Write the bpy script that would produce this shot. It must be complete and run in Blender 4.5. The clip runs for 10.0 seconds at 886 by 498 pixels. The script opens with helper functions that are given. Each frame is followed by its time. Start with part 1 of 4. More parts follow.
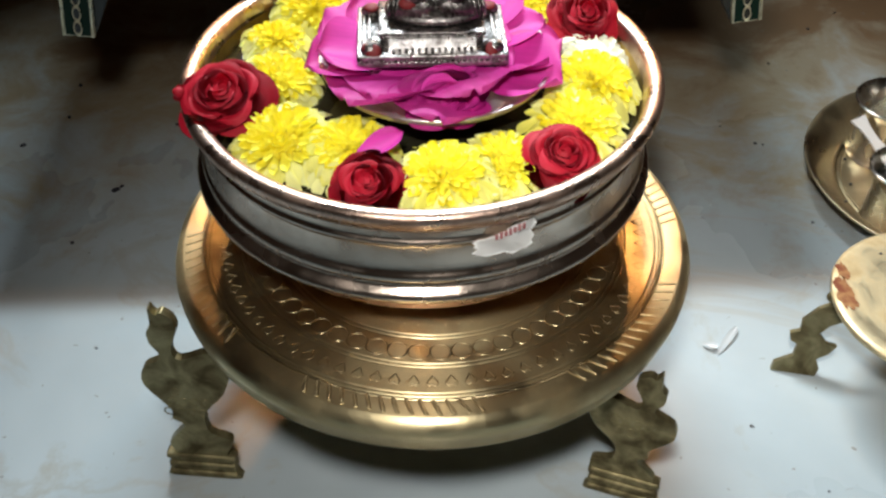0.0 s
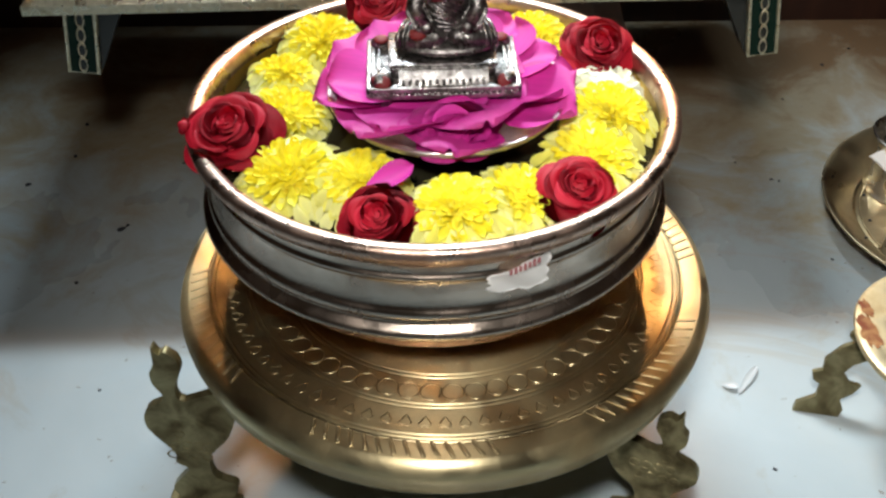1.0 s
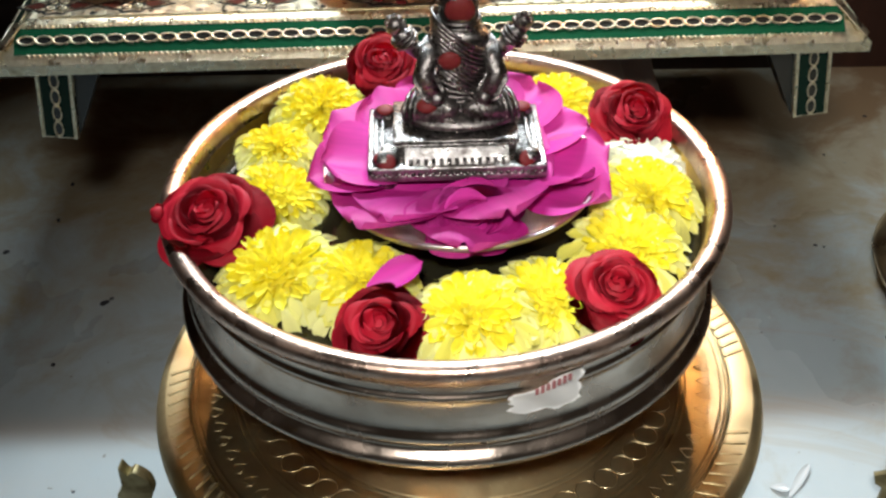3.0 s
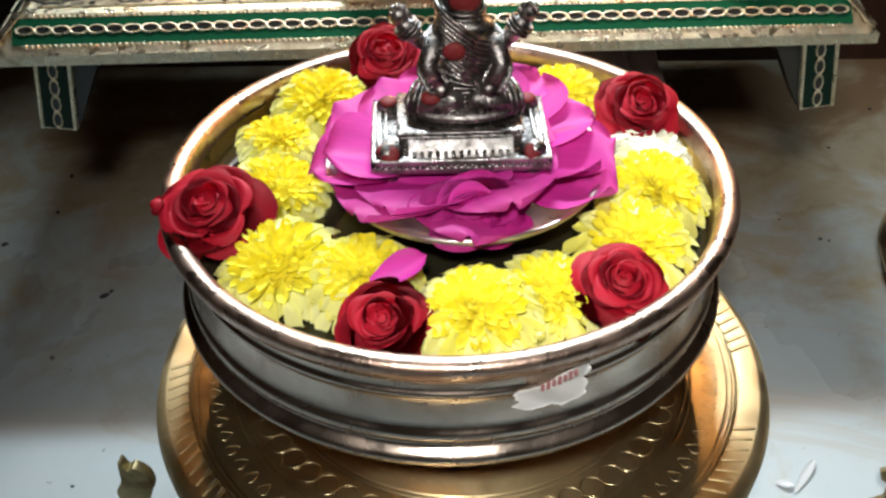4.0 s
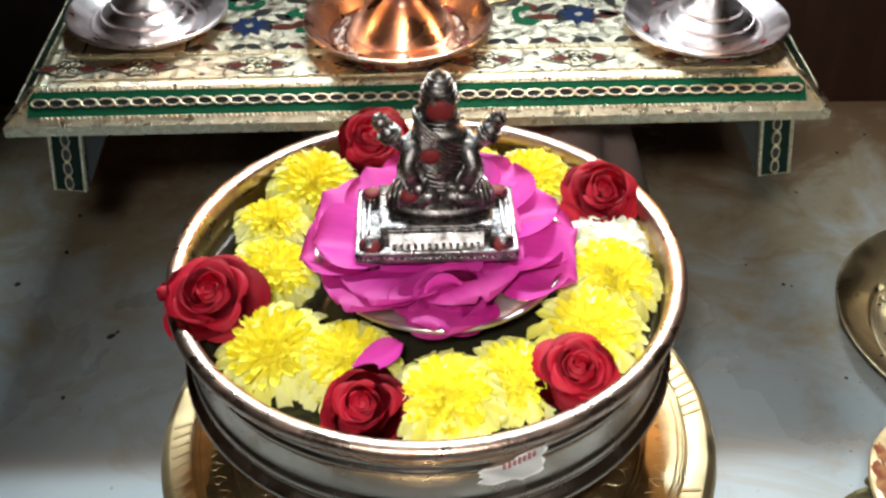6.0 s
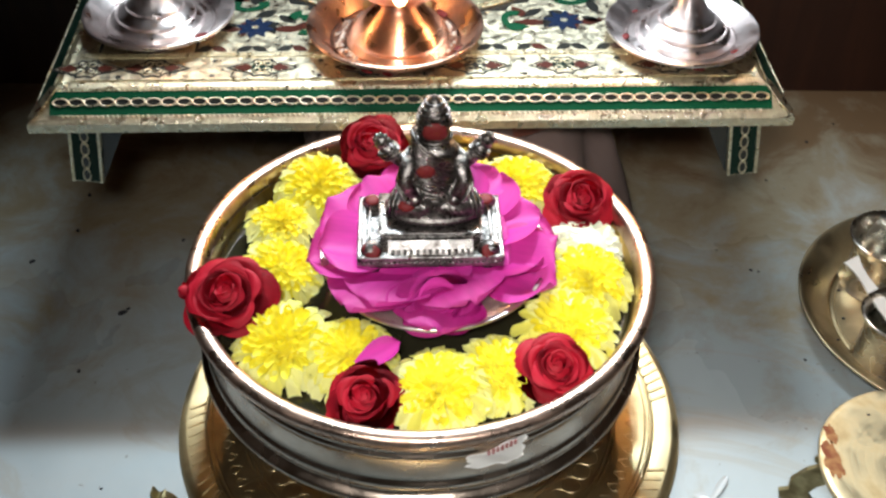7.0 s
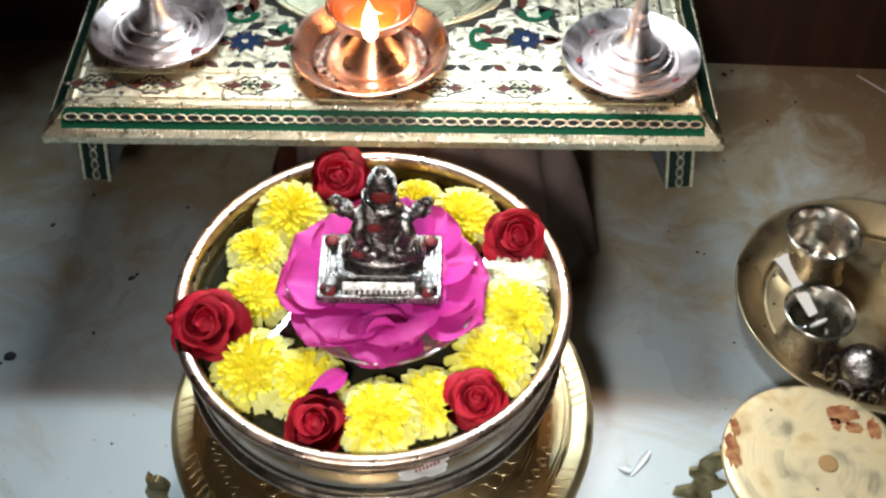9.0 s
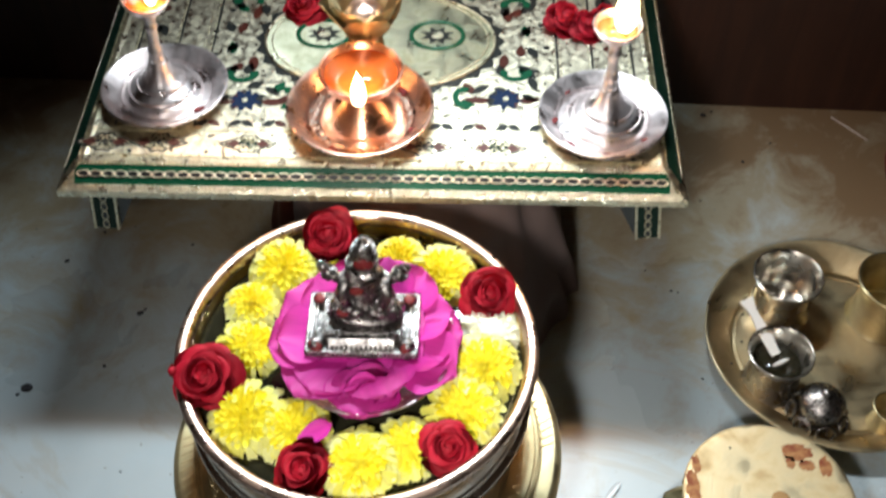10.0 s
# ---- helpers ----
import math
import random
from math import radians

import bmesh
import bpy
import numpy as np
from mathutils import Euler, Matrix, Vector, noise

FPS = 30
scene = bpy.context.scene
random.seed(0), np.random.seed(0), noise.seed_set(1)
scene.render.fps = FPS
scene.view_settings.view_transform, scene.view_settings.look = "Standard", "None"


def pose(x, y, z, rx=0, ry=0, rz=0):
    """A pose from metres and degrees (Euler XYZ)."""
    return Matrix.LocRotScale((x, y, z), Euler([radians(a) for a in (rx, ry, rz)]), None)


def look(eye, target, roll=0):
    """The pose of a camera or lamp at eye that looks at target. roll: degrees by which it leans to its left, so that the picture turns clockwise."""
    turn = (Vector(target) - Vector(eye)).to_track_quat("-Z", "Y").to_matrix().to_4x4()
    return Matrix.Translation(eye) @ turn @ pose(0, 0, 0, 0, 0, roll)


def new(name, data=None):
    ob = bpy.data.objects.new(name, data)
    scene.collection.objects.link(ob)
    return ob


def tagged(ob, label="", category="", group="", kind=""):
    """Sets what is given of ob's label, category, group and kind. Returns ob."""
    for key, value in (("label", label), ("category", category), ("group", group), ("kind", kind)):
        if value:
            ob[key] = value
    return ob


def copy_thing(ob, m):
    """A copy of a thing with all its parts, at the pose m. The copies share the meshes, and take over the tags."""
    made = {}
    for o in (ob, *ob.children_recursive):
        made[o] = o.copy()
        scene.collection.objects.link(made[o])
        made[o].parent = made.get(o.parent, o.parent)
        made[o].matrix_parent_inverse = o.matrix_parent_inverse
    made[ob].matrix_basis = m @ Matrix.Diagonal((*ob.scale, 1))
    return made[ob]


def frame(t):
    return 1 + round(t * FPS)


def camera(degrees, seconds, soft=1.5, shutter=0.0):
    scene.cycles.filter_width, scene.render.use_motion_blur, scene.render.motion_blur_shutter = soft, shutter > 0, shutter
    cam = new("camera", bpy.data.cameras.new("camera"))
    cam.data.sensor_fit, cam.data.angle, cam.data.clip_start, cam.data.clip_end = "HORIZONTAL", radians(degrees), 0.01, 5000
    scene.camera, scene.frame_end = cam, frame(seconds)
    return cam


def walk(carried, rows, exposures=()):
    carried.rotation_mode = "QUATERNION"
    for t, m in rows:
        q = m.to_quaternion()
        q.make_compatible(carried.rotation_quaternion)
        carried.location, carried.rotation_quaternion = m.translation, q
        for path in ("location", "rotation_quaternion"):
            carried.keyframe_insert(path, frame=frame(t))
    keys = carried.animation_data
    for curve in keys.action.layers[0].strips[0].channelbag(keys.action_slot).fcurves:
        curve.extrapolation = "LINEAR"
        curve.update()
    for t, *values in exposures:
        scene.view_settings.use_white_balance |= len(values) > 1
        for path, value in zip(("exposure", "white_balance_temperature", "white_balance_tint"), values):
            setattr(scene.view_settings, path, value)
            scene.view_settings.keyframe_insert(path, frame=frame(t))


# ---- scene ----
cam = camera(43.0, 10.0, soft=2.5, shutter=0.5)
PATH = [
    (0, (-0.0130, -0.5238, 0.5592), (0.0044, -0.1485, 0.2294), 0.10),
    (0.5, (-0.0127, -0.5218, 0.5526), (0.0029, -0.1387, 0.2316), -0.21),
    (1, (-0.0141, -0.5130, 0.5450), (-0.0001, -0.1250, 0.2300), -0.49),
    (1.5, (-0.0040, -0.4949, 0.5433), (0.0105, -0.1024, 0.2340), -0.79),
    (2, (-0.0004, -0.4733, 0.5406), (0.0121, -0.0784, 0.2342), -1.18),
    (2.5, (-0.0069, -0.4448, 0.5270), (0.0025, -0.0485, 0.2222), -1.21),
    (4, (-0.0129, -0.4264, 0.5187), (-0.0041, -0.0324, 0.2111), -0.96),
    (4.5, (-0.0065, -0.4259, 0.5148), (0.0026, -0.0355, 0.2026), -0.97),
    (5, (-0.0069, -0.4292, 0.5270), (0.0016, -0.0401, 0.2132), -1.11),
    (5.5, (0.0004, -0.4296, 0.5582), (0.0081, -0.0393, 0.2458), -0.97),
    (7, (-0.0059, -0.4663, 0.6511), (0.0086, -0.0922, 0.3198), 0.69),
    (7.5, (-0.0013, -0.4614, 0.6843), (0.0144, -0.1027, 0.3364), 1.31),
    (8, (0.0198, -0.4550, 0.7206), (0.0327, -0.1080, 0.3609), 1.28),
    (8.5, (0.0361, -0.4575, 0.7649), (0.0434, -0.1218, 0.3944), 1.06),
    (9, (0.0462, -0.4593, 0.8075), (0.0456, -0.1330, 0.4286), 0.68),
    (9.5, (0.0605, -0.4687, 0.8494), (0.0556, -0.1495, 0.4646), 0.52),
    (9.7, (0.0627, -0.468, 0.8578), (0.0574, -0.1482, 0.4735), 0.44),
    (10, (0.0714, -0.4653, 0.8915), (0.0644, -0.1432, 0.5091), 0.11),
]
walk(cam, [(t, look(eye, target, roll)) for t, eye, target, roll in PATH])

# ---- light: cool strip light at the back of the shrine, unseen torch near the viewer, oil flames ----
world = bpy.data.worlds.new("room_air")
scene.world = world
world.use_nodes = True
world.node_tree.nodes["Background"].inputs[0].default_value = (0.8, 0.85, 1.0, 1)
world.node_tree.nodes["Background"].inputs[1].default_value = 0.055


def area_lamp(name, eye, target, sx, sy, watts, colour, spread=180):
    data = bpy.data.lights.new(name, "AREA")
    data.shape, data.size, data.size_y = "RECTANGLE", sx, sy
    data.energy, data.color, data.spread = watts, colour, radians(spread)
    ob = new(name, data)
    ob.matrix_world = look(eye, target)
    return tagged(ob, "unseen white lamp lighting the shrine", "lamp", kind="structure")


def point_lamp(name, place, watts, colour, radius=0.006):
    data = bpy.data.lights.new(name, "POINT")
    data.energy, data.color, data.shadow_soft_size = watts, colour, radius
    ob = new(name, data)
    ob.location = place
    return tagged(ob, "small warm oil flame", "flame", kind="structure")


area_lamp("strip_light", (0.025, 0.47, 0.80), (0.12, -0.25, 0.1), 0.37, 0.05, 5.0, (0.80, 0.93, 1.0), 110)
# unseen torch near the viewer, kept still while the camera moves
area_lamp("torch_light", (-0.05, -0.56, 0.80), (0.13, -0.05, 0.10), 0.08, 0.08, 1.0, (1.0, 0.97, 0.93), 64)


# ---- materials ----
def mat(name, base, rough=0.5, metal=0.0, **extra):
    m = bpy.data.materials.new(name)
    m.use_nodes = True
    b = m.node_tree.nodes["Principled BSDF"]
    b.inputs["Base Color"].default_value = (*base, 1)
    b.inputs["Roughness"].default_value = rough
    b.inputs["Metallic"].default_value = metal
    for k, v in extra.items():
        b.inputs[k.replace("_", " ")].default_value = v
    return m


def nodes(m):
    return m.node_tree.nodes, m.node_tree.links, m.node_tree.nodes["Principled BSDF"]


def noise_tex(m, scale, detail=4.0, distortion=0.0, rough=0.55, stretch=None):
    n, l, b = nodes(m)
    co = n.new("ShaderNodeTexCoord")
    t = n.new("ShaderNodeTexNoise")
    t.inputs["Scale"].default_value, t.inputs["Detail"].default_value = scale, detail
    t.inputs["Distortion"].default_value, t.inputs["Roughness"].default_value = distortion, rough
    if stretch:
        mp = n.new("ShaderNodeMapping")
        mp.inputs["Scale"].default_value = stretch
        l.new(co.outputs["Object"], mp.inputs[0])
        l.new(mp.outputs[0], t.inputs["Vector"])
    else:
        l.new(co.outputs["Object"], t.inputs["Vector"])
    return t


def ramp(m, src, stops):
    n, l, b = nodes(m)
    r = n.new("ShaderNodeValToRGB")
    e = r.color_ramp.elements
    e[0].position, e[0].color = stops[0][0], (*stops[0][1], 1)
    e[1].position, e[1].color = stops[-1][0], (*stops[-1][1], 1)
    for p, c in stops[1:-1]:
        x = e.new(p)
        x.color = (*c, 1)
    l.new(src, r.inputs[0])
    return r.outputs[0]


def mixc(m, fac, a, b_, mode="MIX"):
    n, l, b = nodes(m)
    x = n.new("ShaderNodeMix")
    x.data_type, x.blend_type = "RGBA", mode
    for sock, v in ((x.inputs[0], fac), (x.inputs[6], a), (x.inputs[7], b_)):
        if isinstance(v, (int, float)):
            sock.default_value = v
        elif isinstance(v, tuple):
            sock.default_value = (*v, 1)
        else:
            l.new(v, sock)
    return x.outputs[2]


def bump(m, src, strength, dist=0.001):
    n, l, b = nodes(m)
    x = n.new("ShaderNodeBump")
    x.inputs["Strength"].default_value, x.inputs["Distance"].default_value = strength, dist
    l.new(src, x.inputs["Height"])
    l.new(x.outputs[0], b.inputs["Normal"])


def worn_metal(name, base, dark, rough=0.25, tarnish=0.5, scale=40.0, relief=0.15):
    """A metal with tarnish in patches, uneven polish and fine scratches."""
    m = mat(name, base, rough, 1.0)
    n, l, b = nodes(m)
    big, fine = noise_tex(m, scale, 5.0, 0.4), noise_tex(m, scale * 12, 3.0)
    c = ramp(m, big.outputs[0], [(tarnish - 0.16, dark), (tarnish + 0.12, base)])
    l.new(c, b.inputs["Base Color"])
    r = ramp(m, big.outputs[0], [(0.35, (rough * 1.7,) * 3), (0.65, (rough * 0.75,) * 3)])
    l.new(r, b.inputs["Roughness"])
    bump(m, fine.outputs[0], relief, 0.0004)
    return m


def turned(m, amount=0.65):
    """Fine grooves of the lathe: highlights drawn out across them."""
    n, l, b = nodes(m)
    t = n.new("ShaderNodeTangent")
    t.direction_type, t.axis = "RADIAL", "Z"
    l.new(t.outputs[0], b.inputs["Tangent"])
    b.inputs["Anisotropic"].default_value, b.inputs["Anisotropic Rotation"].default_value = amount, 0.25
    return m


def petal_mat(name, tip, heart, spread=0.12, trans=0.25, rough=0.55, sheen=0.1):
    """A soft petal: colour shifts from petal to petal and along its streaks, light passes through a little."""
    m = mat(name, tip, rough)
    n, l, b = nodes(m)
    info = n.new("ShaderNodeObjectInfo")
    streak = noise_tex(m, 160.0, 2.0, stretch=(0.25, 2.0, 1.0))
    c = mixc(m, info.outputs["Random"], tip, heart)
    co = n.new("ShaderNodeTexCoord")
    sep = n.new("ShaderNodeSeparateXYZ")
    l.new(co.outputs["Object"], sep.inputs[0])
    edge = n.new("ShaderNodeMapRange")
    edge.inputs[1].default_value, edge.inputs[2].default_value, edge.inputs[4].default_value = 0.024, 0.047, 0.10
    l.new(sep.outputs["X"], edge.inputs[0])
    c = mixc(m, edge.outputs[0], c, tuple(0.35 + 0.65 * v for v in heart))
    hs = n.new("ShaderNodeHueSaturation")
    l.new(c, hs.inputs["Color"])
    v = n.new("ShaderNodeMapRange")
    v.inputs[3].default_value, v.inputs[4].default_value = 1 - spread, 1 + spread
    l.new(streak.outputs[0], v.inputs[0])
    l.new(v.outputs[0], hs.inputs["Value"])
    l.new(hs.outputs[0], b.inputs["Base Color"])
    b.inputs["Specular IOR Level"].default_value = 0.25
    b.inputs["Sheen Weight"].default_value = sheen
    t = n.new("ShaderNodeBsdfTranslucent")
    l.new(hs.outputs[0], t.inputs[0])
    mx = n.new("ShaderNodeMixShader")
    mx.inputs[0].default_value = trans
    l.new(b.outputs[0], mx.inputs[1])
    l.new(t.outputs[0], mx.inputs[2])
    l.new(mx.outputs[0], n["Material Output"].inputs[0])
    bump(m, streak.outputs[0], 0.15, 0.0005)
    return m


def marble_mat():
    m = mat("veined_marble", (0.6, 0.63, 0.64), 0.3)
    n, l, b = nodes(m)
    cloud, vein = noise_tex(m, 3.5, 5.0, 0.3), noise_tex(m, 2.2, 8.0, 0.9, 0.6)
    stain, speck = noise_tex(m, 11.0, 8.0, 0.5, 0.66), noise_tex(m, 140.0, 2.0)
    base = ramp(m, cloud.outputs[0], [(0.3, (0.31, 0.36, 0.38)), (0.7, (0.45, 0.51, 0.53))])
    veins = ramp(m, vein.outputs[0], [(0.485, (0, 0, 0)), (0.5, (0.6, 0.6, 0.6)), (0.515, (0, 0, 0))])
    c = mixc(m, veins, base, (0.36, 0.36, 0.33))
    # oil and kumkum stains: mostly towards the back of the shrine floor
    co = n.new("ShaderNodeTexCoord")
    sep = n.new("ShaderNodeSeparateXYZ")
    l.new(co.outputs["Object"], sep.inputs[0])
    back = n.new("ShaderNodeMapRange")
    back.inputs[1].default_value, back.inputs[2].default_value = 0.28, 0.70
    back.inputs[3].default_value, back.inputs[4].default_value = -0.12, 0.27
    l.new(sep.outputs["Y"], back.inputs[0])
    east = n.new("ShaderNodeMapRange")
    east.inputs[1].default_value, east.inputs[2].default_value = 0.15, 0.60
    east.inputs[3].default_value, east.inputs[4].default_value = 0.0, 0.12
    l.new(sep.outputs["X"], east.inputs[0])
    both = n.new("ShaderNodeMath")
    both.operation = "ADD"
    l.new(back.outputs[0], both.inputs[0])
    l.new(east.outputs[0], both.inputs[1])
    add = n.new("ShaderNodeMath")
    add.operation = "ADD"
    l.new(stain.outputs[0], add.inputs[0])
    l.new(both.outputs[0], add.inputs[1])
    s1 = ramp(m, add.outputs[0], [(0.47, (0, 0, 0)), (0.70, (0.8, 0.8, 0.8))])
    c = mixc(m, s1, c, (0.27, 0.20, 0.10))
    s2 = ramp(m, add.outputs[0], [(0.72, (0, 0, 0)), (0.84, (0.75, 0.75, 0.75))])
    c = mixc(m, s2, c, (0.16, 0.085, 0.035))
    sp = ramp(m, speck.outputs[0], [(0.73, (0, 0, 0)), (0.76, (0.8, 0.8, 0.8))])
    c = mixc(m, sp, c, (0.2, 0.18, 0.15))
    l.new(c, b.inputs["Base Color"])
    r = ramp(m, cloud.outputs[0], [(0.3, (0.22,) * 3), (0.7, (0.4,) * 3)])
    l.new(r, b.inputs["Roughness"])
    bump(m, stain.outputs[0], 0.06, 0.001)
    return m


def wood_mat(name, light, dark, rough=0.45):
    m = mat(name, light, rough)
    n, l, b = nodes(m)
    t = noise_tex(m, 9.0, 6.0, 0.8, stretch=(6.0, 6.0, 0.6))
    l.new(ramp(m, t.outputs[0], [(0.3, dark), (0.7, light)]), b.inputs["Base Color"])
    bump(m, t.outputs[0], 0.2, 0.0008)
    return m


MARBLE = marble_mat()
WOOD = wood_mat("dark_cabinet_wood", (0.045, 0.016, 0.009), (0.026, 0.009, 0.006), 0.55)
RED_WOOD = wood_mat("red_brown_wood", (0.16, 0.05, 0.03), (0.07, 0.02, 0.012))
TILE = wood_mat("dark_floor_tile", (0.12, 0.09, 0.07), (0.07, 0.05, 0.04), 0.4)
PLASTER = mat("room_plaster", (0.55, 0.5, 0.42), 0.8)
_n = noise_tex(PLASTER, 4.0, 5.0)
nodes(PLASTER)[1].new(ramp(PLASTER, _n.outputs[0], [(0.3, (0.30, 0.24, 0.19)), (0.7, (0.40, 0.34, 0.28))]), nodes(PLASTER)[2].inputs["Base Color"])
BRONZE = worn_metal("polished_bell_bronze", (0.62, 0.52, 0.43), (0.40, 0.31, 0.25), 0.20, 0.47, 34.0, 0.25)
COPPER_RIM = worn_metal("pink_copper", (0.62, 0.45, 0.36), (0.36, 0.23, 0.17), 0.27, 0.47, 60.0, 0.5)
BOWL_IN = worn_metal("bowl_inside_brass", (0.66, 0.47, 0.16), (0.40, 0.26, 0.08), 0.3, 0.45, 40.0)
BRASS = worn_metal("engraved_old_brass", (0.54, 0.45, 0.26), (0.36, 0.28, 0.15), 0.38, 0.46, 26.0)
BRASS_DARK = worn_metal("tarnished_brass", (0.36, 0.31, 0.17), (0.11, 0.09, 0.045), 0.48, 0.5, 50.0, 0.4)
SILVER = worn_metal("silver", (0.80, 0.72, 0.71), (0.56, 0.47, 0.46), 0.34, 0.42, 60.0)
# paler silver of the base: bright rim metal plus torch reflection put into colour
LIT_SILVER_BASE = worn_metal("lit_stained_silver", (0.62, 0.60, 0.58), (0.16, 0.14, 0.13), 0.32, 0.49, 170.0, 0.5)
SILVER_OLD = worn_metal("blackened_silver", (0.36, 0.335, 0.32), (0.03, 0.026, 0.023), 0.29, 0.51, 220.0, 0.4)
STEEL = worn_metal("scratched_steel", (0.66, 0.63, 0.57), (0.36, 0.32, 0.26), 0.22, 0.42, 60.0)
COPPER = worn_metal("copper", (0.80, 0.53, 0.42), (0.46, 0.26, 0.18), 0.27, 0.45, 50.0)
THALI = worn_metal("tarnished_bronze_tray", (0.60, 0.48, 0.29), (0.36, 0.26, 0.14), 0.36, 0.44, 18.0)
STOOL_TOP = worn_metal("pale_brass_plate", (0.64, 0.53, 0.33), (0.55, 0.43, 0.24), 0.50, 0.36, 30.0)
GILT = worn_metal("pale_gilt_sheet", (0.76, 0.70, 0.52), (0.50, 0.43, 0.27), 0.27, 0.38, 140.0, 0.7)
FIELD = worn_metal("embossed_gilt_field", (0.78, 0.72, 0.55), (0.58, 0.50, 0.33), 0.32, 0.36, 140.0, 0.6)
_n, _l, _b = nodes(FIELD)
_c = noise_tex(FIELD, 60.0, 3.0, 2.0)
_l.new(mixc(FIELD, ramp(FIELD, _c.outputs[0], [(0.455, (0, 0, 0)), (0.475, (0.6, 0.6, 0.6)), (0.49, (0, 0, 0))]), _b.inputs["Base Color"].links[0].from_socket, (0.10, 0.06, 0.03)), _b.inputs["Base Color"])
bump(FIELD, _c.outputs[0], 0.7, 0.0012)
WEAVE = worn_metal("woven_gilt", (0.50, 0.50, 0.36), (0.34, 0.33, 0.21), 0.36, 0.42, 60.0, 0.2)
_w = nodes(WEAVE)[0].new("ShaderNodeTexWave")
_w.inputs["Scale"].default_value, _w.inputs["Distortion"].default_value = 150.0, 0.6
_w.bands_direction = "DIAGONAL"
nodes(WEAVE)[1].new(nodes(WEAVE)[0].new("ShaderNodeTexCoord").outputs["Object"], _w.inputs["Vector"])
bump(WEAVE, _w.outputs[1], 0.9, 0.0008)
for _m in (BRASS, SILVER, STEEL, COPPER):
    turned(_m)
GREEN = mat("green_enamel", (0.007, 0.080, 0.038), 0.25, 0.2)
# darker copy of the green: shade on border sides and legs, dark diamond hearts
DARK_AND_SHADED_GREEN = mat("dark_and_shaded_green_enamel", (0.002, 0.016, 0.009), 0.5, 0.0, Specular_IOR_Level=0.2)
BLACK = mat("black_enamel", (0.015, 0.017, 0.016), 0.3)
BROWN = mat("brown_enamel", (0.06, 0.014, 0.009), 0.3)
BLUE = mat("blue_enamel", (0.008, 0.02, 0.055), 0.25)
KUMKUM = mat("red_kumkum", (0.15, 0.008, 0.008), 0.7)
YELLOW_TIP = petal_mat("yellow_petal", (0.86, 0.82, 0.14), (0.90, 0.90, 0.42), 0.10, 0.36)
YELLOW_HEART = petal_mat("yellow_heart_petal", (0.88, 0.74, 0.012), (0.90, 0.83, 0.07), 0.10, 0.36)
WHITE_PETAL = petal_mat("cream_petal", (0.82, 0.82, 0.60), (0.88, 0.88, 0.76))
ROSE = petal_mat("crimson_petal", (0.36, 0.004, 0.016), (0.48, 0.010, 0.030), 0.1, 0.16, 0.6, 0.0)
PINK = petal_mat("magenta_petal", (0.44, 0.010, 0.20), (0.60, 0.036, 0.32), 0.20, 0.2, 0.55, 0.0)
PAPER = mat("torn_paper", (0.84, 0.84, 0.82), 0.7)
INK = mat("red_print", (0.34, 0.13, 0.13), 0.7)
CLOTH = mat("dusty_pink_cloth", (0.13, 0.09, 0.08), 0.9)
# dark base colour stands in for the shade inside the bowl
WATER = mat("water", (0.035, 0.032, 0.018), 0.02, 0.0, IOR=1.33)
nodes(WATER)[2].inputs["Transmission Weight"].default_value = 0.5
OIL = mat("warm_lamp_oil", (0.5, 0.10, 0.02), 0.08, 0.0)
WICK = mat("burnt_wick", (0.05, 0.035, 0.02), 0.9)
CLAY = mat("dark_red_clay", (0.14, 0.03, 0.025), 0.5)
DIRT = mat("black_speck", (0.02, 0.02, 0.025), 0.8)
FEATHER = mat("pale_grain", (0.55, 0.48, 0.43), 0.5)
SPOON = mat("pale_spoon", (0.75, 0.72, 0.68), 0.35)
SCRAP = mat("clear_plastic_scrap", (0.44, 0.47, 0.48), 0.25)
FLAME = mat("flame", (1, 0.7, 0.3), 0.5)
nodes(FLAME)[2].inputs["Emission Color"].default_value = (1.0, 0.62, 0.28, 1)
nodes(FLAME)[2].inputs["Emission Strength"].default_value = 30.0


# ---- mesh helpers ----
def finish(bm, name, material, smooth=True):
    me = bpy.data.meshes.new(name)
    bmesh.ops.recalc_face_normals(bm, faces=bm.faces[:])
    for f in bm.faces:
        f.smooth = smooth
    bm.to_mesh(me)
    bm.free()
    for one in (material if isinstance(material, (list, tuple)) else [material]):
        me.materials.append(one)
    return me


def part(name, bm, material, parent, label="", smooth=True, m=None):
    """One mesh object under a thing or a part. bm: a bmesh, or mesh data that is shared."""
    me = bm if isinstance(bm, bpy.types.Mesh) else finish(bm, name, material, smooth)
    ob = new(name, me)
    ob.parent = parent
    if m is not None:
        ob.matrix_basis = m
    return tagged(ob, label) if label else ob


def thing(name, label, category, m=None, group="", kind=""):
    ob = new(name)
    ob.empty_display_size = 0.01
    if m is not None:
        ob.matrix_basis = m
    return tagged(ob, label, category, group, kind)


def solid(name, bm, material, label, category, m=None, group="", kind="", smooth=True):
    ob = new(name, bm if isinstance(bm, bpy.types.Mesh) else finish(bm, name, material, smooth))
    if m is not None:
        ob.matrix_basis = m
    return tagged(ob, label, category, group, kind)


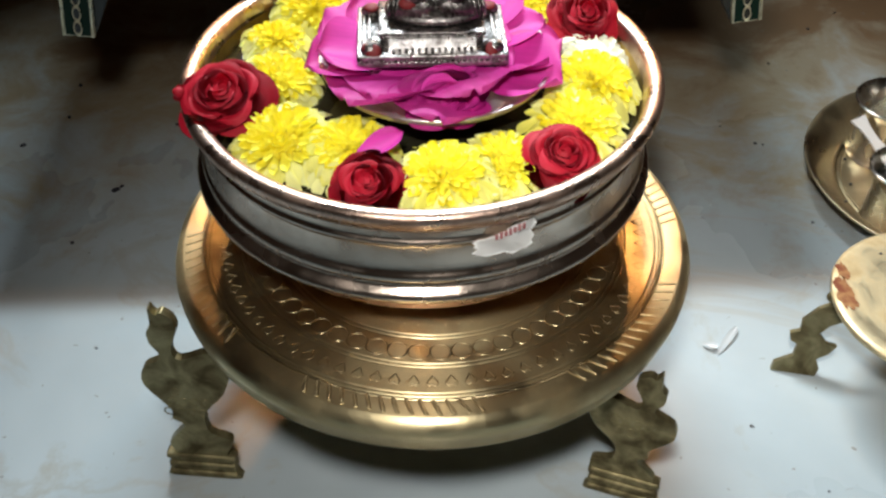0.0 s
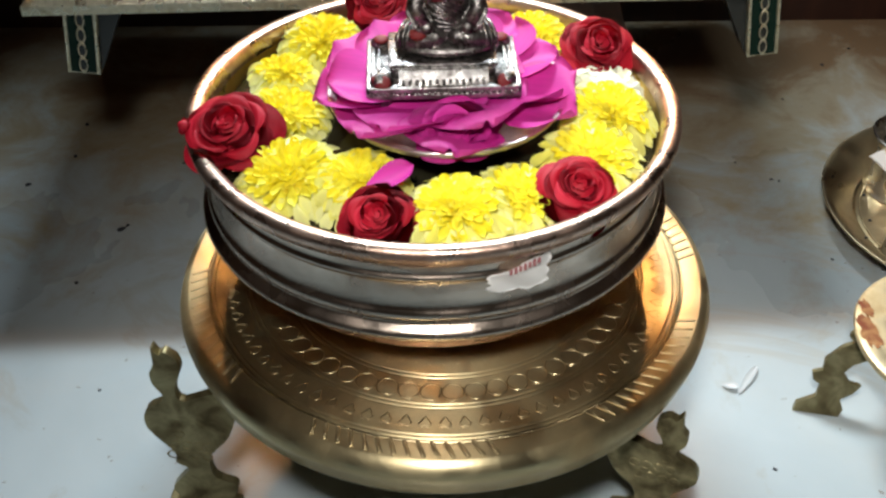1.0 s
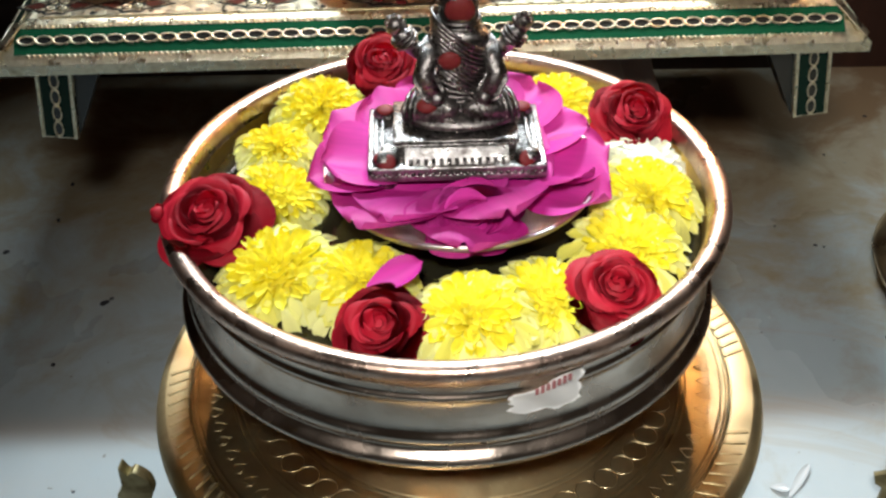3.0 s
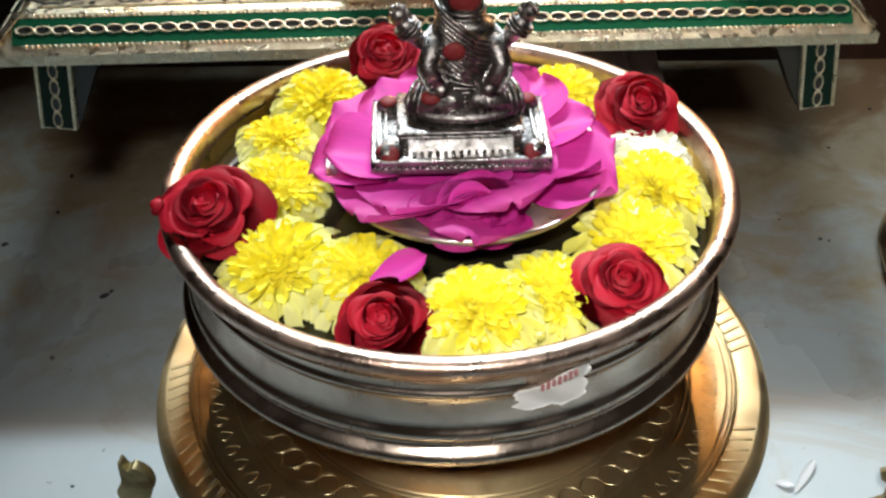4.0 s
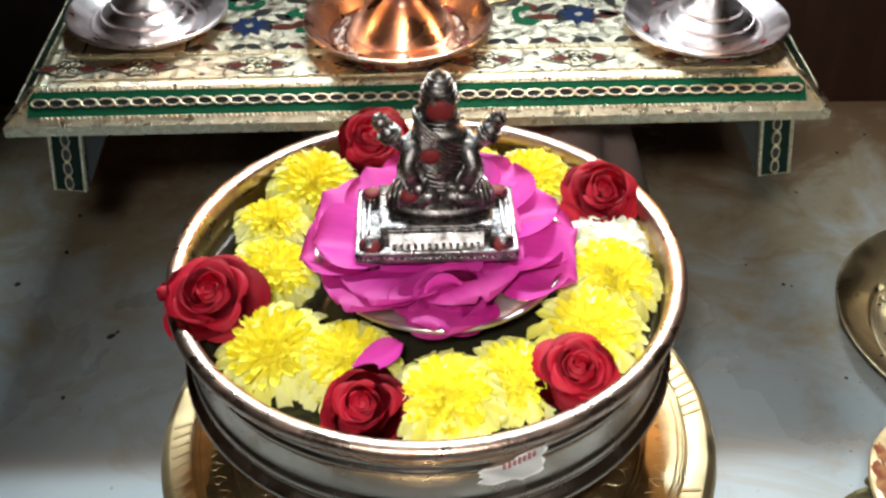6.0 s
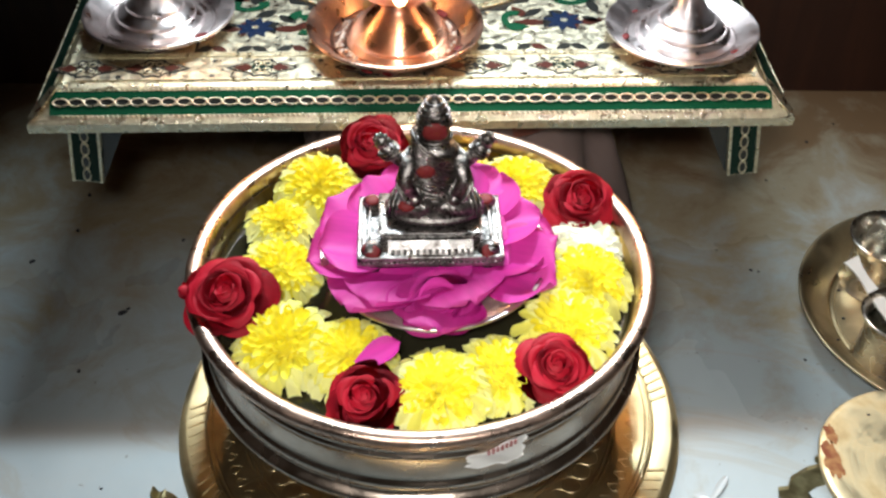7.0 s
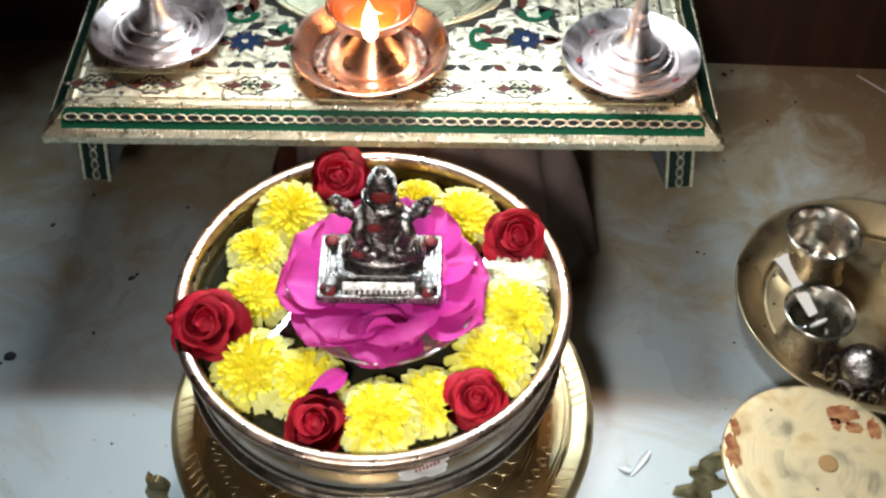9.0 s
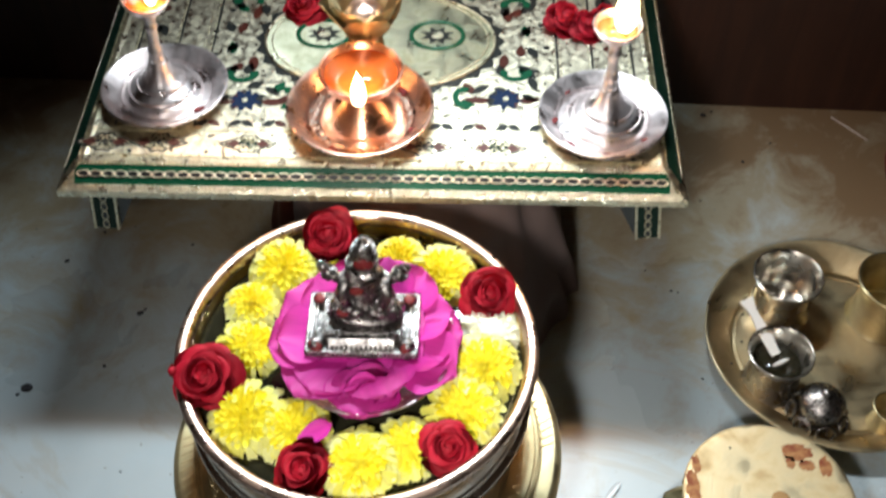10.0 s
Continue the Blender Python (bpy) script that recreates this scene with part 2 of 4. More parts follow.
def lathe(profile, seg=64, bm=None, close=True, wobble=0.0, m=None):
    """Turn (r, z) pairs round the z axis; close joins the last pair to the first."""
    bm, m = bm or bmesh.new(), m or Matrix()
    rings = []
    for r, z in profile:
        if r < 1e-6:
            rings.append([bm.verts.new(m @ Vector((0, 0, z)))] * seg)
        else:
            rings.append([bm.verts.new(m @ Vector(((r + wobble * math.sin(5 * a + 40 * z)) * math.cos(a), (r + wobble * math.sin(5 * a + 40 * z)) * math.sin(a), z)))
                          for a in (2 * math.pi * i / seg for i in range(seg))])
    pairs = list(zip(rings, rings[1:])) + ([(rings[-1], rings[0])] if close else [])
    for a, b in pairs:
        for i in range(seg):
            j = (i + 1) % seg
            vs = list(dict.fromkeys((a[i], a[j], b[j], b[i])))
            if len(vs) > 2:
                try:
                    bm.faces.new(vs)
                except ValueError:
                    pass
    return bm


def smooth_profile(pts, steps=4):
    """Round a profile by a Catmull-Rom curve through its points."""
    out = []
    p = [pts[0], *pts, pts[-1]]
    for i in range(1, len(p) - 2):
        for k in range(steps):
            t = k / steps
            out.append(tuple(0.5 * (2 * p[i][c] + (p[i + 1][c] - p[i - 1][c]) * t + (2 * p[i - 1][c] - 5 * p[i][c] + 4 * p[i + 1][c] - p[i + 2][c]) * t * t
                                    + (3 * p[i][c] - p[i - 1][c] - 3 * p[i + 1][c] + p[i + 2][c]) * t ** 3) for c in (0, 1)))
    return [(max(r, 0.0), z) for r, z in out + [pts[-1]]]


def box(sx, sy, sz, m=None, bevel=0.0, bm=None):
    bm = bm or bmesh.new()
    made = bmesh.ops.create_cube(bm, size=1.0, matrix=(m or Matrix()) @ Matrix.Diagonal((sx, sy, sz, 1)))["verts"]
    if bevel:
        edges = list({e for v in made for e in v.link_edges})
        bmesh.ops.bevel(bm, geom=edges, offset=bevel, segments=2, affect="EDGES", profile=0.5)
    return bm


def torus(R, r, seg=20, ring=6, m=None, bm=None, sy=1.0):
    bm = bm or bmesh.new()
    m = m or Matrix()
    rows = []
    for i in range(seg):
        a = 2 * math.pi * i / seg
        rows.append([bm.verts.new(m @ Vector(((R + r * math.cos(b)) * math.cos(a), sy * (R + r * math.cos(b)) * math.sin(a), r * math.sin(b))))
                     for b in (2 * math.pi * k / ring for k in range(ring))])
    for i in range(seg):
        for k in range(ring):
            bm.faces.new((rows[i][k], rows[(i + 1) % seg][k], rows[(i + 1) % seg][(k + 1) % ring], rows[i][(k + 1) % ring]))
    return bm


def tube(path, r, ring=8, bm=None, taper=None):
    """A round bar along a list of places."""
    bm = bm or bmesh.new()
    pts = [Vector(p) for p in path]
    rows = []
    for i, p in enumerate(pts):
        d = (pts[min(i + 1, len(pts) - 1)] - pts[max(i - 1, 0)]).normalized()
        side = d.orthogonal().normalized() if i == 0 else (side - d * side.dot(d)).normalized()
        up = d.cross(side)
        rr = r * (taper[i] if taper else 1)
        rows.append([bm.verts.new(p + rr * (math.cos(b) * side + math.sin(b) * up)) for b in (2 * math.pi * k / ring for k in range(ring))])
    for a, b in zip(rows, rows[1:]):
        for k in range(ring):
            bm.faces.new((a[k], a[(k + 1) % ring], b[(k + 1) % ring], b[k]))
    bm.faces.new(rows[0][::-1])
    bm.faces.new(rows[-1])
    return bm


def ball(rx, ry, rz, m=None, bm=None, u=16, v=10):
    bm = bm or bmesh.new()
    bmesh.ops.create_uvsphere(bm, u_segments=u, v_segments=v, radius=1.0, matrix=(m or Matrix()) @ Matrix.Diagonal((rx, ry, rz, 1)))
    return bm


def plate_shape(outline, thick, m=None, bm=None, bevel=0.0):
    """A flat cut-out: the outline in x and z, thick along y."""
    bm = bm or bmesh.new()
    m = m or Matrix()
    front = [bm.verts.new(m @ Vector((x, -thick / 2, z))) for x, z in outline]
    back = [bm.verts.new(m @ Vector((x, thick / 2, z))) for x, z in outline]
    bm.faces.new(front)
    bm.faces.new(back[::-1])
    k = len(outline)
    for i in range(k):
        bm.faces.new((front[i], back[i], back[(i + 1) % k], front[(i + 1) % k]))
    return bm


def smooth_loop(pts, steps=3):
    """A closed Catmull-Rom curve through the points."""
    out, n = [], len(pts)
    for i in range(n):
        a, b, c, d = (pts[(i + k) % n] for k in (-1, 0, 1, 2))
        for k in range(steps):
            t = k / steps
            out.append(tuple(0.5 * (2 * b[q] + (c[q] - a[q]) * t + (2 * a[q] - 5 * b[q] + 4 * c[q] - d[q]) * t * t + (3 * b[q] - a[q] - 3 * c[q] + d[q]) * t ** 3) for q in (0, 1)))
    return out


# ---- the room ----
def slab(name, sx, sy, sz, m, material, label, category):
    return solid(name, box(sx, sy, sz), material, label, category, m, kind="structure", smooth=False)


# marble runs on unseen towards the viewer so the bowl reflects it
slab("marble_shelf", 3.2, 1.60, 0.05, pose(0, -0.25, -0.025), MARBLE, "bluish white marble shrine shelf with brown oil stains", "shelf")
# unseen cabinet front and low floor, added to darken what the bowl reflects
slab("added_shelf_front", 3.2, 0.04, 0.75, pose(0, -1.00, -0.425), WOOD, "unseen dark brown wooden cabinet front added below the shelf", "cabinet")
slab("floor", 3.2, 3.6, 0.06, pose(0, -0.6, -0.83), TILE, "unseen plain dark tiled floor added below the shelf", "floor")
slab("wall_north", 3.2, 0.05, 2.3, pose(0, 0.549, 1.15, 0, 0, -1.9), WOOD, "dark brown wooden back wall of the shrine", "wall")
# unseen walls and ceiling, added as a dim room for metals to reflect
slab("wall_south", 3.2, 0.1, 3.1, pose(0, -2.45, 0.75), PLASTER, "unseen plain brown plastered wall added for reflections", "wall")
slab("wall_east", 0.1, 3.6, 3.1, pose(1.65, -0.6, 0.75), PLASTER, "unseen plain brown plastered wall added for reflections", "wall")
slab("wall_west", 0.1, 3.6, 3.1, pose(-1.65, -0.6, 0.75), PLASTER, "unseen plain brown plastered wall added for reflections", "wall")
slab("ceiling", 3.4, 3.8, 0.1, pose(0, -0.6, 2.35), PLASTER, "unseen plain brown plastered ceiling added for reflections", "ceiling")


# ---- the low gilt table on its plinth ----
TX0, TX1, TY0, TY1, TZ = -0.2640, 0.2600, 0.166, 0.500, 0.2255


def low_table():
    t = thing("low_table", "gilt embossed low table with green enamel chain border", "table")
    cx, cy, w, d = (TX0 + TX1) / 2, (TY0 + TY1) / 2, TX1 - TX0, TY1 - TY0
    # body: lip, sloping border and flat field
    bm = bmesh.new()
    rows = []
    for inset, z in ((0.004, 0.2000), (0.0, 0.2010), (0.0, 0.2075), (0.002, 0.2095), (0.0195, TZ - 0.0008), (0.0225, TZ + 0.0006), (0.0255, TZ)):
        rows.append([bm.verts.new((x, y, z)) for x, y in ((TX0 + inset, TY0 + inset), (TX1 - inset, TY0 + inset), (TX1 - inset, TY1 - inset), (TX0 + inset, TY1 - inset))])
    for a, b in zip(rows, rows[1:]):
        for i in range(4):
            bm.faces.new((a[i], a[(i + 1) % 4], b[(i + 1) % 4], b[i]))
    bm.faces.new(rows[0][::-1])
    bm.faces.new(rows[-1])
    part("tabletop", bm, GILT, t, "pale gilt embossed metal top", smooth=False)
    part("field_panel", box(w - 0.054, d - 0.054, 0.0005), FIELD, t, "embossed gilt field", False, pose(cx, cy, TZ + 0.00015))

    # sloping border: green enamel strip, chain links, fine beading
    slope = math.degrees(math.atan2(TZ - 0.0008 - 0.2095, 0.0175))
    bm = torus(0.0042, 0.0009, 12, 5, Matrix.Diagonal((1.25, 0.62, 1, 1)))
    gilt = set(bm.faces)
    bmesh.ops.create_circle(bm, cap_ends=True, segments=10, radius=0.0036, matrix=Matrix.Diagonal((1.25, 0.62, 1, 1)))
    for f in bm.faces:
        f.material_index = 0 if f in gilt else 1
    link = finish(bm, "link", [GILT, BLACK])
    for side, (length, place, turn) in {"front": (w, (cx, TY0, 0), 0), "east": (d, (TX1, cy, 0), 90), "west": (d, (TX0, cy, 0), -90)}.items():
        base = pose(*place, 0, 0, turn) @ pose(0, 0.0105, 0.2178, slope)
        # side strips: shade painted in with darker green, chain links left off
        strip = part("enamel_strip", box(length - 0.031, 0.0166, 0.0008, None), GREEN if side == "front" else DARK_AND_SHADED_GREEN, t, "green enamel border strip", False, base)
        n = int((length - 0.033) / 0.0104)
        for i in range(n if side == "front" else 0):
            part("chain_link", link, None, strip, m=pose((i - (n - 1) / 2) * 0.0104, 0.0006, 0.0006))
        bm = bmesh.new()
        for e, rr in ((0.0092, 0.0010), (-0.0092, 0.0012)):
            for i in range(int(length / 0.0034) - 13):
                x = (i - (int(length / 0.0034) - 14) / 2) * 0.0034
                bmesh.ops.create_icosphere(bm, subdivisions=1, radius=rr, matrix=Matrix.Translation((x, e, 0.0005)))
        part("beading", bm, GILT, t, "row of tiny gilt beads", True, base)
    for sx, x in ((-1, TX0), (1, TX1)):
        part("corner_cap", box(0.006, 0.027, 0.0012, None, 0.0004), GILT, t, "", False, pose(x - sx * 0.0105, TY0 + 0.0105, 0.2184, 0, 0, sx * 45) @ pose(0, 0, 0, 34))

    # folded legs that hang clear of the floor
    for sx, x in ((-1, -0.2315), (1, 0.2315)):
        leg = part("leg", box(0.022, 0.004, 0.048, None, 0.0006), GILT, t, "short folded leg with green enamel chain", False, pose(x, 0.1745, 0.1775, 0, -7 * sx, 0))
        # darker green puts the shade under the tabletop into the enamel colour
        part("leg_enamel", box(0.017, 0.0008, 0.045), DARK_AND_SHADED_GREEN, leg, "", False, pose(0, -0.0024, 0))
        for i in range(4):
            part("chain_link", link, None, leg, m=pose(0, -0.0030, -0.0165 + i * 0.0112, 90, 0, 0) @ pose(0, 0, 0, 0, 0, 90))
        part("brace", plate_shape([(0, 0.024), (-sx * 0.016, 0.024), (-sx * 0.001, -0.022), (0, -0.022)], 0.02), BLACK, leg, "dark folded brace", False, pose(-sx * 0.0105, 0.012, 0))
        part("edge_rib", box(0.0016, 0.002, 0.046), GILT, leg, "", False, pose(0.0098, -0.0026, 0))
        part("edge_rib", box(0.0016, 0.002, 0.046), GILT, leg, "", False, pose(-0.0098, -0.0026, 0))

    # embossed and enamelled field
    def flat(name, outline, material, x, y, turn=0, h=0.0007, up=0.0, label=""):
        bm = plate_shape(outline, h)
        return part(name, bm, material, t, label, False, pose(x, y, TZ + h / 2 + up, 90, 0, 0) @ pose(0, 0, 0, 0, -turn, 0))

    def leafy(length, width, n=10, bend=0.0):
        pts = []
        for i in range(n + 1):
            u = i / n
            pts.append((u * length, width * math.sin(math.pi * u ** 0.8) + bend * u * u))
        for i in range(n - 1, 0, -1):
            u = i / n
            pts.append((u * length, -width * math.sin(math.pi * u ** 0.8) + bend * u * u))
        return pts

    def oval(rx, ry, n=40):
        return [(rx * math.cos(2 * math.pi * i / n), ry * math.sin(2 * math.pi * i / n)) for i in range(n)]

    def diamond(x, y, a, b, heart):
        lens = [(-a, 0), (-a * 0.66, -b * 0.42), (-a * 0.34, -b * 0.62), (-a * 0.22, -b * 0.98), (0, -b * 0.86), (a * 0.22, -b * 0.98), (a * 0.34, -b * 0.62), (a * 0.66, -b * 0.42),
                (a, 0), (a * 0.66, b * 0.42), (a * 0.34, b * 0.62), (a * 0.22, b * 0.98), (0, b * 0.86), (-a * 0.22, b * 0.98), (-a * 0.34, b * 0.62), (-a * 0.66, b * 0.42)]
        flat("diamond", lens, BLACK, x, y, 0, 0.0006)
        flat("diamond_rim", [(u * 0.86, w * 0.80) for u, w in lens], GILT, x, y, 0, 0.0008)
        for sx in (-1, 1):
            flat("diamond_leaf", [(sx * a * 0.78, 0), (sx * a * 0.46, -b * 0.40), (sx * a * 0.20, 0), (sx * a * 0.46, b * 0.40)], BROWN, x, y, 0, 0.0010)
        flat("diamond_heart", [(-a * 0.30, 0), (-a * 0.24, -b * 0.66), (0, -b * 0.40), (a * 0.24, -b * 0.66), (a * 0.30, 0), (a * 0.24, b * 0.66), (0, b * 0.40), (-a * 0.24, b * 0.66)], heart, x, y, 0, 0.0012)
        bm = bmesh.new()
        for sx in (-1, 1):
            for sy in (-1, 1):
                torus(0.0025, 0.0006, 10, 4, pose(sx * 0.0034, sy * 0.0042, 0), bm)
        part("diamond_scroll", bm, GILT, t, m=pose(x, y, TZ + 0.0014))

    for i, x in enumerate((-0.228, -0.182, -0.107, -0.032, 0.041, 0.103, 0.176)):
        diamond(x, 0.2065, 0.0255, 0.0118, (BLACK, BLACK, DARK_AND_SHADED_GREEN)[i % 3])
    dots = [(-0.205, 0.1965), (-0.141, 0.1965), (-0.067, 0.1965), (0.006, 0.1965), (0.075, 0.1965), (0.142, 0.1965), (0.215, 0.1965),
            (-0.141, 0.2155), (-0.067, 0.2155), (0.075, 0.2155), (0.142, 0.2155), (0.215, 0.2155)]
    for x, y in dots:
        flat("star_dot", [((0.0030 if k % 2 else 0.0014) * math.cos(k * math.pi / 5), (0.0030 if k % 2 else 0.0014) * math.sin(k * math.pi / 5)) for k in range(10)], BLACK, x, y, 0, 0.0006)
    for y, h in ((0.1925, 0.0009), (0.2215, 0.0014), (0.2255, 0.0010)):
        part("raised_line", box(w - 0.056, 0.0014, h, None), GILT, t, "", False, pose(cx, y, TZ + h / 2))
    for x in (-0.226, -0.190, -0.1585, 0.1545, 0.186, 0.222):
        part("raised_line", box(0.0016, 0.262, 0.0014, None), GILT, t, "", False, pose(x, 0.358, TZ + 0.0007))
        part("dark_line", box(0.0020, 0.262, 0.0006, None), BLACK, t, "", False, pose(x + 0.0026, 0.358, TZ + 0.0003))
    for x in (-0.174, 0.170):
        bm = bmesh.new()
        for i in range(60):
            bmesh.ops.create_icosphere(bm, subdivisions=1, radius=0.0012, matrix=Matrix.Translation((0, 0.232 + i * 0.0042, TZ)))
        part("bead_row", bm, GILT, t, "row of tiny gilt beads", m=pose(x * 0.94, 0, 0))
    for x in (-0.208, 0.204):
        for k in range(5):
            y = 0.262 + k * 0.05
            flat("scroll_leaf", leafy(0.018, 0.0045), BLACK, x, y, 90 + 22)
            flat("scroll_leaf", leafy(0.018, 0.0045), BLACK, x, y, 90 - 22)
            flat("scroll_eye", oval(0.005, 0.0038, 12), BROWN, x, y + 0.024)
    # oval medallion: dark scalloped edge, gilt ring, pale basketwork field, green wreath
    ox, oy = -0.004, 0.345
    flat("medallion_edge", [((0.112 + 0.003 * math.cos(28 * a)) * math.cos(a), (0.077 + 0.003 * math.cos(28 * a)) * math.sin(a)) for a in (2 * math.pi * i / 112 for i in range(112))], BLACK, ox, oy, 0, 0.0006)
    flat("medallion_field", oval(0.105, 0.070, 56), WEAVE, ox, oy, 0, 0.0012, 0, "pale basketwork field")
    part("medallion_ring", torus(0.105, 0.0016, 64, 6, None, None, 0.667), GILT, t, m=pose(ox, oy, TZ + 0.0014))
    part("medallion_ring", torus(0.099, 0.0008, 64, 6, None, None, 0.66), GILT, t, m=pose(ox, oy, TZ + 0.0014))
    for sx in (-1, 1):
        part("wreath", torus(0.024, 0.0024, 36, 6, None, None, 0.8), GREEN, t, "green enamel wreath", m=pose(ox + sx * 0.052, oy + 0.006, TZ + 0.0012))
        flat("wreath_heart", [((0.017 if k % 2 else 0.009) * math.cos(k * math.pi / 8), (0.013 if k % 2 else 0.007) * math.sin(k * math.pi / 8)) for k in range(16)], BLACK, ox + sx * 0.052, oy + 0.006, 0, 0.0016)
        flat("wreath_eye", oval(0.006, 0.005, 14), GILT, ox + sx * 0.052, oy + 0.006, 0, 0.0020)
    # dark foliage round the medallion
    for k in range(40):
        a = 2 * math.pi * (k + 0.5) / 40
        g = 1.17 + 0.05 * (k % 2)
        x, y = ox + 0.112 * g * math.cos(a), oy + 0.080 * g * math.sin(a)
        flat("foliage_leaf", leafy(0.017, 0.0046), (BLACK, BLACK, BROWN, GREEN)[(k * 7) % 4], x, y, math.degrees(a) + 70 * (1 if k % 2 else -1), 0.0007)
        if k % 2:
            flat("foliage_eye", oval(0.0032, 0.0026, 10), BLACK, ox + 0.112 * 1.36 * math.cos(a), oy + 0.08 * 1.30 * math.sin(a), 0, 0.0006)
    for k in range(11):
        x = -0.145 + 0.0285 * k
        flat("foliage_leaf", leafy(0.013, 0.0036), BLACK, x, 0.2345, 150, 0.0007)
        flat("foliage_leaf", leafy(0.013, 0.0036), (BROWN, BLACK)[k % 2], x, 0.2345, 30, 0.0007)
    # corner sprays: blue flower, brown bud, green curled leaves
    for sx, x, y in ((-1, -0.117, 0.260), (1, 0.110, 0.267), (-1, -0.122, 0.432), (1, 0.114, 0.432)):
        sy = 1 if y < 0.34 else -1
        for k in range(8):
            flat("blue_petal", leafy(0.0150, 0.0034), BLUE, x, y, k * 45 + 12, 0.0010 + 0.0001 * (k % 2))
        flat("flower_eye", oval(0.0026, 0.0026, 12), GILT, x, y, 0, 0.0016)
        for px, py, turn, ln, wd, paint in ((0.004, 0.012, 78, 0.024, 0.0056, BROWN), (-0.007, 0.011, 112, 0.022, 0.0046, BLACK), (0.011, -0.003, -14, 0.020, 0.0044, BROWN),
                                            (-0.013, -0.002, 182, 0.026, 0.0044, BROWN), (0.014, 0.006, 30, 0.016, 0.0040, BLACK), (0.012, 0.046, 50, 0.024, 0.0050, BLACK),
                                            (0.022, 0.030, 76, 0.020, 0.0042, BLACK), (-0.016, 0.018, 140, 0.018, 0.0040, BLACK), (0.000, 0.060, 96, 0.022, 0.0046, BROWN)):
            flat("bud", leafy(ln, wd), paint, x + sx * px, y + sy * py, math.degrees(math.atan2(sy * math.sin(radians(turn)), sx * math.cos(radians(turn)))), 0.0007)
        for px, py, turn in ((-sx * 0.036, sy * 0.002, 180 if sx > 0 else 0), (sx * 0.008, sy * 0.034, 90 * sy)):
            arc = [(0.0165 * math.cos(a) * (1 - 0.02 * i), 0.0105 * math.sin(a)) for i, a in enumerate(np.linspace(-0.5, 3.6, 14))]
            inner = [(x2 * 0.50, z2 * 0.46 + 0.0006) for x2, z2 in arc[::-1]]
            flat("curled_leaf", arc + inner, GREEN, x + px, y + py, turn - 90, 0.0012)
    return t


low_table()

# plinth under the table: turned red-brown wood hung with a dusty cloth
pl = thing("plinth", "red-brown turned wooden plinth hung with dusty pink cloth", "plinth")
part("plinth_top", lathe(smooth_profile([(0.0, 0.199), (0.138, 0.199), (0.146, 0.193), (0.146, 0.181), (0.136, 0.172), (0.0, 0.172)]), 56), RED_WOOD, pl, m=pose(0.02, 0.330, 0))
part("plinth_foot", lathe(smooth_profile([(0.0, 0.0), (0.135, 0.0), (0.14, 0.012), (0.12, 0.028), (0.0, 0.03)]), 48), RED_WOOD, pl, m=pose(0.02, 0.335, 0))
bm = bmesh.new()
rows = []
for j in range(22):
    z = 0.184 - j * 0.0087
    row = []
    for i in range(120):
        a = 2 * math.pi * i / 120
        q = noise.noise(Vector((2.4 * math.cos(a), 2.4 * math.sin(a), z * 16)))
        r = 0.116 + 0.010 * j / 21 + 0.007 * math.sin(15 * a + 5 * q + z * 22) + 0.010 * q + 0.062 * max(0.0, math.cos(a + 0.9)) ** 3 * (j / 21) ** 0.8
        row.append(bm.verts.new((r * math.cos(a), r * math.sin(a), z)))
    rows.append(row)
for a, b in zip(rows, rows[1:]):
    for i in range(120):
        bm.faces.new((a[i], a[(i + 1) % 120], b[(i + 1) % 120], b[i]))
bm.faces.new(rows[0][::-1])
part("hanging_cloth", bm, CLOTH, pl, "folded dusty pink cloth", m=pose(0.030, 0.305, 0))


# ---- engraved brass stool under the bowl ----
def bird_outline(h=0.122, w=0.048):
    """A crested bird on a stepped foot, looking to -x; 0 to 1 both ways."""
    pts = [(0.16, 0), (0.98, 0), (1.0, 0.035), (0.92, 0.075), (0.95, 0.12), (0.88, 0.16), (0.95, 0.21), (0.94, 0.26), (0.70, 0.30), (0.68, 0.42), (0.93, 0.54),
           (1.02, 0.70), (0.82, 0.77), (0.46, 0.72), (0.37, 0.76), (0.40, 0.82), (0.46, 0.88), (0.44, 0.93), (0.38, 0.955), (0.30, 0.97), (0.24, 0.955), (0.17, 0.99),
           (0.17, 0.9), (0.11, 0.86), (0.13, 0.80), (0.22, 0.75), (0.2, 0.71), (0.0, 0.66), (-0.02, 0.56), (0.26, 0.43), (0.26, 0.37), (0.40, 0.33), (0.18, 0.22),
           (0.24, 0.16), (0.2, 0.12), (0.26, 0.07), (0.15, 0.035)]
    return [((x - 0.55 + 0.15 * max(z, 0.0)) * w, max(z, 0.0) * h) for x, z in smooth_loop(pts)]


